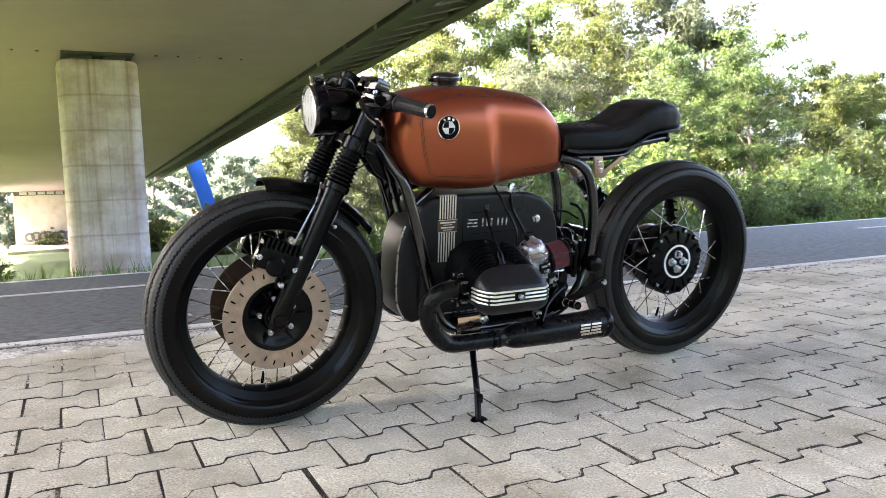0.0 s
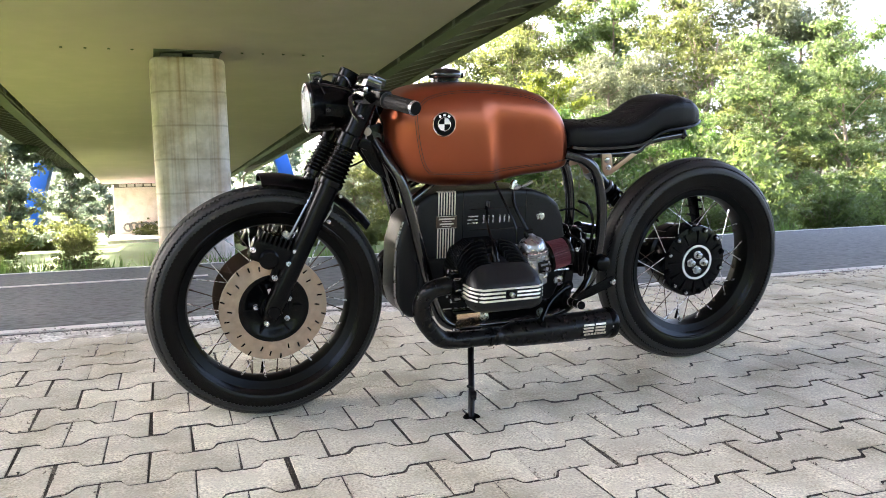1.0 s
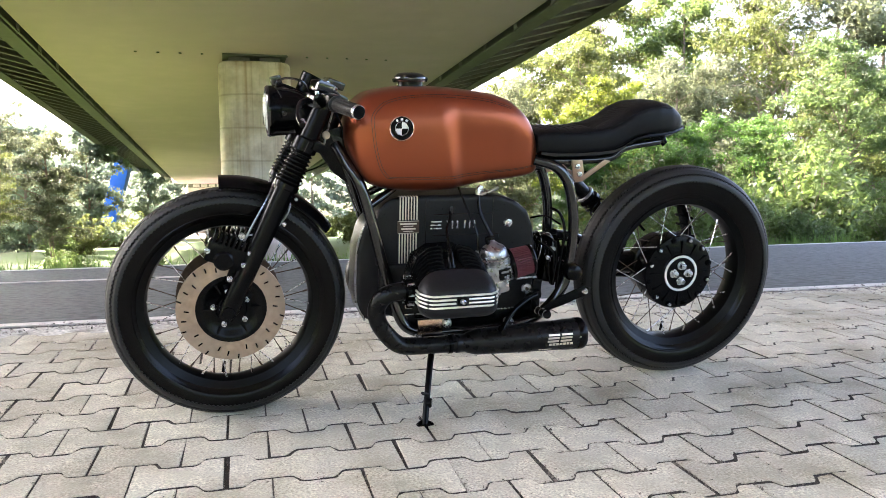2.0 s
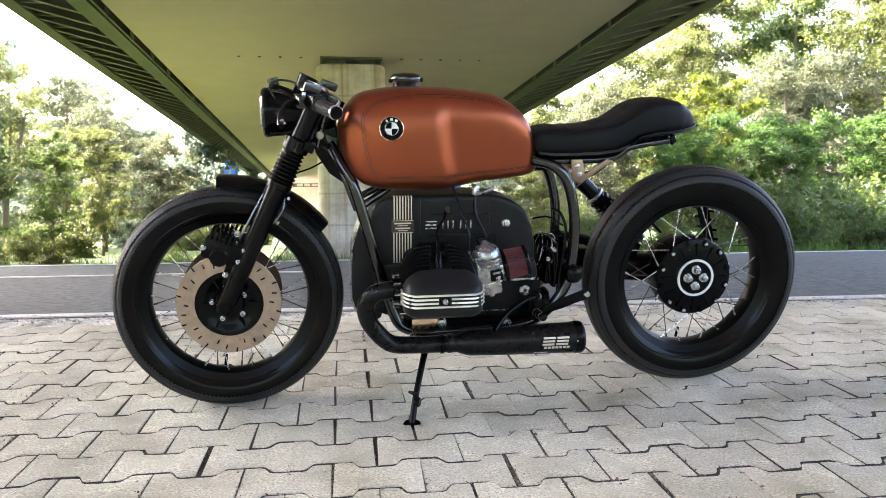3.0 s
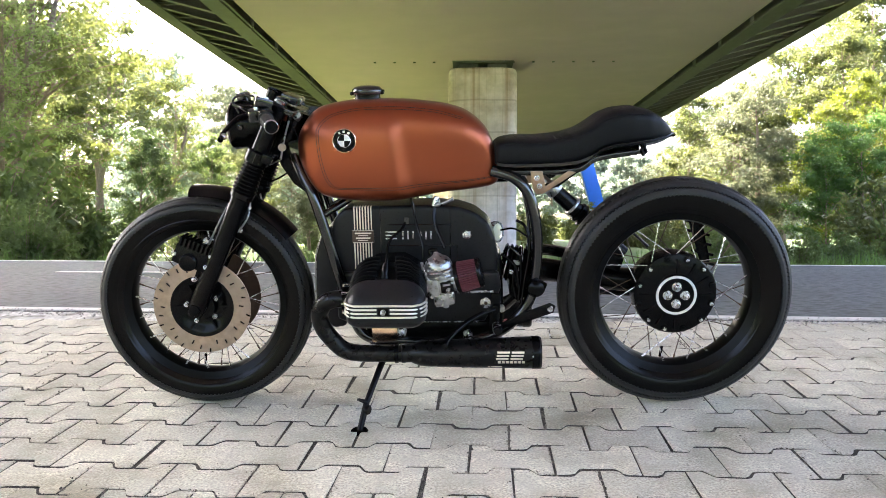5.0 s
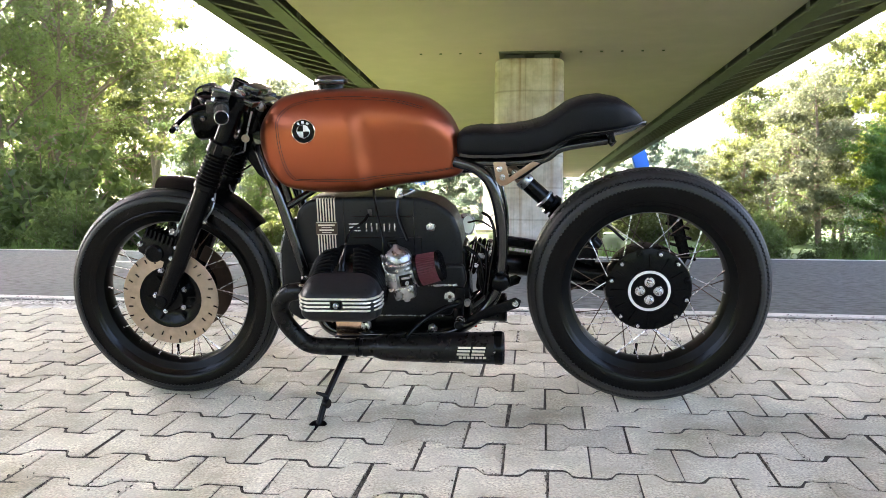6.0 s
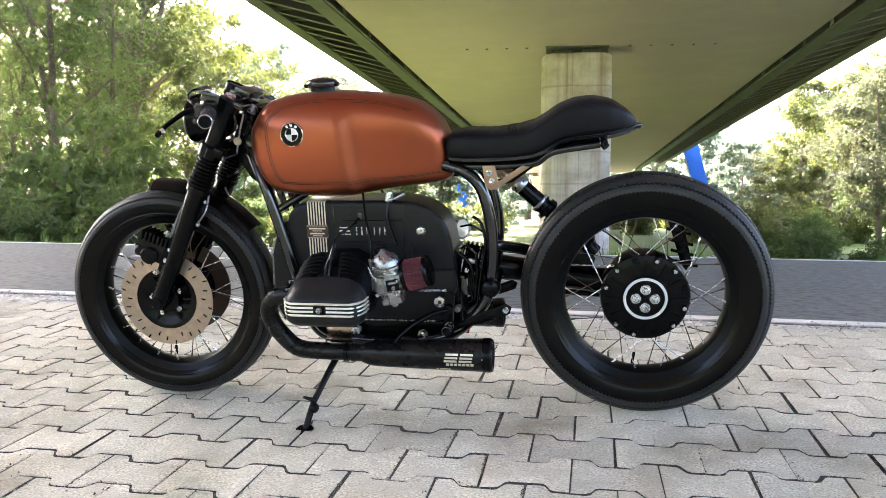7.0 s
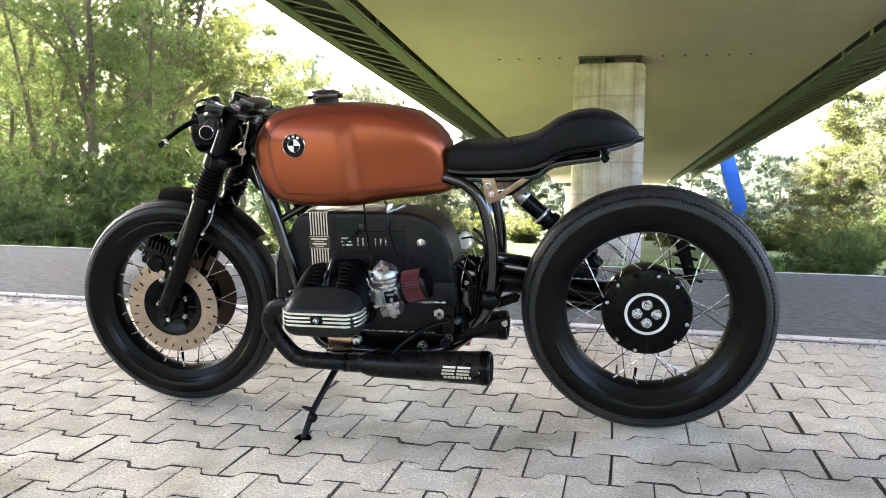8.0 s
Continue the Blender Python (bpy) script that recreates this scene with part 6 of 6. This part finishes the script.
# right of the bridge: low growth at the road, shrubs behind, then a wall of young trees, poplars and willows
scatter(12, 6.4, 26, 8.8, 9.8, GREEN, 0.32, 0.5)
scatter(12, 8.0, 30, 12, 15.5, GREEN, 0.6, 0.95)
scatter(9, 10.5, 34, 18, 23, ["bush_dark", "bush_mid", "bush_light"], 1.0, 1.5)
# darker kinds here, the shade low on this side put into leaf colour
scatter(8, 20, 42, 23, 28, ["bush_mid", "dark", "bush_dark"], 0.55, 0.75)
scatter(6, 24, 44, 29, 32, ["young", "bush_light"], 0.75, 1.0)
spots += [(14.0, 34, "yellow", 0.8), (15.6, 33, "yellow", 0.9), (17.0, 34, "yellow", 0.82), (12.2, 29, "fresh", 0.48), (14.0, 30, "fresh", 0.58), (15.8, 29.5, "fresh", 0.6), (17.8, 30, "fresh", 0.58), (20.5, 29, "fresh", 0.6), (22.5, 31, "dark", 0.45),
          (22.5, 40, "willow", 0.82), (26.5, 41, "willow", 0.85), (19.5, 46, "sunny", 0.85), (16.5, 52, "willow", 0.9), (23.5, 52, "sunny", 1.15), (28.5, 50, "tall", 1.2), (33.5, 50, "sunny", 1.25), (37.5, 45, "willow", 1.4), (42.0, 46, "willow", 1.3),
          (30.5, 42, "forked", 1.1), (35.5, 36, "young", 1.1), (31.5, 33, "young", 1.0), (39.5, 37, "sunny", 0.62), (44.5, 38, "young", 1.2), (49, 38, "young", 1.15), (27.0, 33, "young", 1.0), (55, 42, "tall", 0.7), (25.5, 61, "tall", 1.2), (33, 62, "tall", 1.3), (20.5, 60, "sunny", 1.0)]
# seen under the bridge on that side
spots += [(14.2, 64, "sunny", 0.82), (15.9, 63, "airy", 0.86), (18.6, 66, "willow", 1.0), (12.0, 66, "willow", 0.55), (17.2, 60, "forked", 0.86), (20.5, 62, "sunny", 0.9), (10.6, 60, "bush_light", 1.1), (13.0, 56, "bush_light", 1.2), (15.6, 55, "bush_mid", 1.5), (11.8, 48, "bush_mid", 0.9), (13.4, 50, "far_bush", 1.0), (8.6, 44, "bush_light", 0.6), (9.6, 36, "bush_mid", 0.6), (17.0, 80, "far_willow", 0.9), (21.0, 84, "far_tree", 1.0), (13.5, 88, "far_willow", 0.85)]
scatter(9, 2.6, 7.0, 10.0, 13.5, GREEN, 0.24, 0.4)
# left of the bridge: dense shaded growth near the road, tall trees above it
scatter(15, -6.6, -24, 8.8, 9.7, GREEN, 0.36, 0.6)
# mostly dark-leaved bushes: the shade of the trees is put into their colour
scatter(14, -9.0, -30, 12.5, 16, ["bush_dark", "bush_dark", "bush_mid"], 0.9, 1.4)
scatter(8, -13, -34, 18, 23, ["airy", "bush_mid", "young", "airy"], 0.5, 0.65)
# row added beyond the left edge of view to shade the forecourt
scatter(3, -17.5, -29, 10.2, 13.0, ["airy"], 0.8, 1.0)
spots += [(-17.3, 21.0, "shade_canopy", 0.95), (-20.6, 22.4, "shade_canopy", 1.0), (-18.9, 25.6, "shade_canopy", 1.0), (-17.6, 10.9, "shade_canopy", 0.8), (-23.0, 15.4, "shade_canopy", 0.95), (-20.6, 12.6, "shade_canopy", 0.8), (-14.6, 16.4, "airy", 0.72), (-17.5, 23.5, "forked", 1.0), (-20.5, 28, "sunny", 1.0), (-22, 17, "airy", 0.9), (-23.5, 24, "airy", 0.85), (-29.0, 27, "airy", 0.95), (-26.5, 30, "airy", 0.9), (-33, 32, "sunny", 1.0), (-22.0, 31, "forked", 0.85), (-25.0, 42, "forked", 1.05), (-28.0, 45, "sunny", 1.0), (-31.5, 47, "forked", 1.1), (-21.5, 44, "forked", 0.8), (-36, 46, "sunny", 1.1), (-41, 58, "tall", 1.2),
          (-24.5, 60, "willow", 1.02), (-19.4, 54, "willow", 0.78), (-14.2, 50, "willow", 0.6), (-16.8, 46, "sunny", 0.5), (-16.0, 37, "tall", 0.4), (-18.5, 35, "dark", 0.5), (-26.9, 70, "willow", 1.15), (-32, 66, "far_tree", 1.2), (-20.5, 68, "far_willow", 0.9), (-15.5, 66, "far_tree", 0.7), (-38, 38, "dark", 1.1), (-45, 40, "tall", 1.1)]
# scattered shrubs on the meadow under and beyond the bridge
scatter(6, -10.5, -3.2, 14, 18, ["bush_light", "bush_mid"], 0.25, 0.36)
scatter(8, -24, -9, 40, 70, ["far_bush", "bush_mid"], 0.7, 1.1)
scatter(6, 1.5, 14, 50, 80, ["far_bush"], 1.0, 1.5)
scatter(8, -9, 16, 98, 122, ["far_bush"], 1.0, 1.7)
scatter(6, -23, -13, 79, 84, ["far_bush"], 1.1, 1.5)
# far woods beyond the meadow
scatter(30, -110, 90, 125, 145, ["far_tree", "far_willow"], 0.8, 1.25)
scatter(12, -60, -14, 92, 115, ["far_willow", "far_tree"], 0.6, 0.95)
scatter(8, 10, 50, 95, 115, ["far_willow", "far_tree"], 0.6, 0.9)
# unseen trees added behind the camera to hold down bounce and reflections
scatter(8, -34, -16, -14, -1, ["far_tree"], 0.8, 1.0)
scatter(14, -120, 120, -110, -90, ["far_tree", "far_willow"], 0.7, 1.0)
plant(kinds, spots, 9)

def build_grass():
    """Blades in tufts on the verge beyond the road."""
    rng = np.random.default_rng(41)
    v, f = [], []
    for k in range(5200):
        x, y = -22 + 46 * rng.random(), 7.62 + 6.5 * rng.random() ** 1.7
        if noise.noise(Vector((x * 0.5, y * 0.5, 5.0))) < -0.15:
            continue
        tall = 0.08 + 0.2 * rng.random() ** 2
        for q in range(7):
            a, r = rng.random() * math.tau, 0.07 * rng.random()
            px, py = x + r * math.cos(a), y + r * math.sin(a)
            pz = land_height(px, py) if py > 7.9 else 0.07
            lean = rng.normal(size=2) * 0.05
            w, h = 0.006 + 0.005 * rng.random(), tall * (0.6 + 0.6 * rng.random())
            base = len(v)
            v += [(px - w * math.sin(a), py + w * math.cos(a), pz - 0.02), (px + w * math.sin(a), py - w * math.cos(a), pz - 0.02), (px + lean[0], py + lean[1], pz + h)]
            f.append((base, base + 1, base + 2))
    me = bpy.data.meshes.new("verge_grass")
    me.from_pydata(v, [], f)
    me.materials.append(GRASS)
    tagged(new("verge_grass", me), "rough green grass on the verge beyond the road", "grass", kind="stuff")


build_grass()

# ---- paving blocks: dog-bone concrete pavers, the nearest as pieces, the rest joined ----
PAV_L, PAV_P, PAV_W = 0.2155, 0.162, 0.0185


def paver_outline(gap=0.0025, row_gap=0.0052):
    """Half-lapped block: wide at its ends, waisted in the middle."""
    L, P, d = PAV_L / 2 - gap, PAV_P / 2 - row_gap, PAV_W
    top = [(-L, P + d), (-L * 0.68, P + d), (-L * 0.59, P + d * 0.75), (-L * 0.45, P - d * 0.75), (-L * 0.36, P - d), (L * 0.36, P - d), (L * 0.45, P - d * 0.75), (L * 0.59, P + d * 0.75), (L * 0.68, P + d), (L, P + d)]
    return top + [(x, -y) for x, y in top[::-1]]


RINGS = ((0.0, -0.02), (0.0, -0.0024), (0.001, -0.0008), (0.0028, 0.0))


def paver_rings(pts, tiltx, tilty, worn):
    """The block's outline at four heights: straight foot, then a rounded arris."""
    rings = []
    for inset, z in RINGS:
        ring = []
        for (x, y), w in zip(pts, worn):
            k = inset * w
            ring.append((x - math.copysign(k, x), y - math.copysign(k, y), z * (w if z > -0.01 else 1) + tiltx * x + tilty * y))
        rings.append(ring)
    return rings


def paver_faces(n, base):
    sides = [(base + r * n + k, base + r * n + (k + 1) % n, base + (r + 1) * n + (k + 1) % n, base + (r + 1) * n + k) for r in range(len(RINGS) - 1) for k in range(n)]
    return sides, tuple(base + (len(RINGS) - 1) * n + k for k in range(n))


def paver_mesh(name, verts, sides, tops):
    """Side faces in the joint colour below, clean worn face and arris above."""
    me = bpy.data.meshes.new(name)
    me.from_pydata(verts, [], [f for f, _ in sides] + tops)
    me.materials.append(PAVER)
    me.materials.append(JOINT)
    me.polygons.foreach_set("material_index", [m for _, m in sides] + [0] * len(tops))
    bm = bmesh.new()
    bm.from_mesh(me)
    bmesh.ops.recalc_face_normals(bm, faces=bm.faces)
    bm.to_mesh(me)
    bm.free()
    return me


def build_paving():
    rng = np.random.default_rng(3)
    outline = paver_outline()
    n = len(outline)
    def shape():
        pts = [(x + rng.normal() * 0.0011, y + rng.normal() * 0.0008) for x, y in outline]
        worn = [0.7 + 0.9 * rng.random() ** 2 for _ in pts]
        return paver_rings(pts, rng.normal() * 0.003, rng.normal() * 0.003, worn)
    def block(base):
        sides, top = paver_faces(n, base)
        return [(f, 1 if k < n else 0) for k, f in enumerate(sides)], top
    shapes = []
    for k in range(16):
        sides, top = block(0)
        shapes.append(paver_mesh("paver", [v for r in shape() for v in r], sides, [top]))
    rest_v, rest_s, rest_t = [], [], []
    pieces = 0
    for row in range(-66, 10):
        y = PAV_Y0 + row * PAV_P
        for col in range(-34, 36):
            x = PAV_X0 + (col + 0.5 * (row % 2)) * PAV_L
            jx, jy, jz, jt = rng.normal() * 0.0021, rng.normal() * 0.0012, rng.normal() * 0.0007, rng.normal() * 0.007
            near = -4 <= row <= 6 and abs(x - 0.1) < 2.9 - 0.07 * (6 - row)
            if near and pieces < 300:
                ob = new("paver", shapes[int(rng.integers(16))])
                ob.parent = bed
                ob.matrix_local = pose(x + jx, y + jy, jz, 0, 0, math.degrees(jt) + 180 * int(rng.integers(2)))
                pieces += 1
                continue
            base = len(rest_v)
            c, sn = math.cos(jt), math.sin(jt)
            if row > -14:
                rest_v += [(x + jx + px * c - py * sn, y + jy + px * sn + py * c, jz + pz) for r in shape() for px, py, pz in r]
                sides, top = block(base)
                rest_s += sides
                rest_t.append(top)
            else:
                rest_v += [(x + px, y + py, jz) for px, py in outline]
                rest_t.append(tuple(base + k for k in range(n)))
    ob = new("outer_pavers", paver_mesh("outer_pavers", rest_v, rest_s, rest_t))
    ob.parent = bed
    ob["kind"] = "stuff"


PAV_X0, PAV_Y0 = 0.105, -0.242
build_paving()


def build_grit():
    """Loose grains and bits of dry moss lying in and beside the joints."""
    rng = np.random.default_rng(8)
    v, f = [], []
    for k in range(52000):
        row = int(rng.integers(-5, 9))
        cy = PAV_Y0 + row * PAV_P
        col = int(rng.integers(-15, 18))
        cx = PAV_X0 + (col + 0.5 * (row % 2)) * PAV_L
        if rng.random() < 0.72:
            x, y = cx + PAV_L / 2 + rng.normal() * 0.0042, cy + (rng.random() - 0.5) * (PAV_P + 2 * PAV_W)
        else:
            q = (rng.random() - 0.5) * PAV_L
            wave = PAV_W if abs(q) > PAV_L * 0.3 else (-PAV_W if abs(q) < PAV_L * 0.18 else 0.0)
            x, y = cx + q, cy + PAV_P / 2 + wave + rng.normal() * 0.0026
        s = 0.0012 + 0.0034 * rng.random() ** 2
        if noise.noise(Vector((x * 2.3, y * 2.3, 3.0))) > 0.12:
            s *= 1.6
        elif rng.random() < 0.55:
            continue
        z = -0.0052 + 0.0042 * rng.random()
        if rng.random() < 0.07:
            x, y, z, s = x + rng.normal() * 0.014, y + rng.normal() * 0.014, 0.0008, s * 0.8
        base = len(v)
        o = rng.normal(size=(4, 3))
        o /= np.linalg.norm(o, axis=1)[:, None]
        v += [(x + s * a, y + s * b, z + s * c) for a, b, c in o.tolist()]
        f += [(base, base + 1, base + 2), (base, base + 2, base + 3), (base, base + 3, base + 1), (base + 1, base + 3, base + 2)]
    me = bpy.data.meshes.new("joint_grit")
    me.from_pydata(v, [], f)
    me.materials.append(GRIT)
    ob = new("joint_grit", me)
    ob.parent = bed
    ob["kind"] = "stuff"


build_grit()


def build_crumbs():
    """Broken pale gravel along the worn edge between road and paving."""
    rng = np.random.default_rng(28)
    v, f = [], []
    for k in range(9000):
        x = -7 + 14 * rng.random()
        y = 1.36 + rng.normal() * 0.045 + 0.03 * noise.noise(Vector((x * 3, 0, 7)))
        if y > ROAD_NEAR + 0.16 or y < 1.2:
            continue
        s = 0.003 + 0.007 * rng.random() ** 2
        z = (y * math.tan(RISE) if y < ROAD_NEAR - 0.005 else ROAD_Z + 0.006) + s * 0.3
        base = len(v)
        o = rng.normal(size=(4, 3))
        o /= np.linalg.norm(o, axis=1)[:, None]
        v += [(x + s * a, y + s * b, z + s * 0.7 * c) for a, b, c in o.tolist()]
        f += [(base, base + 1, base + 2), (base, base + 2, base + 3), (base, base + 3, base + 1), (base + 1, base + 3, base + 2)]
    me = bpy.data.meshes.new("edge_gravel")
    me.from_pydata(v, [], f)
    me.materials.append(CRUMB)
    ob = tagged(new("edge_gravel", me), "broken pale gravel along the worn road edge", "gravel", kind="stuff")


build_crumbs()
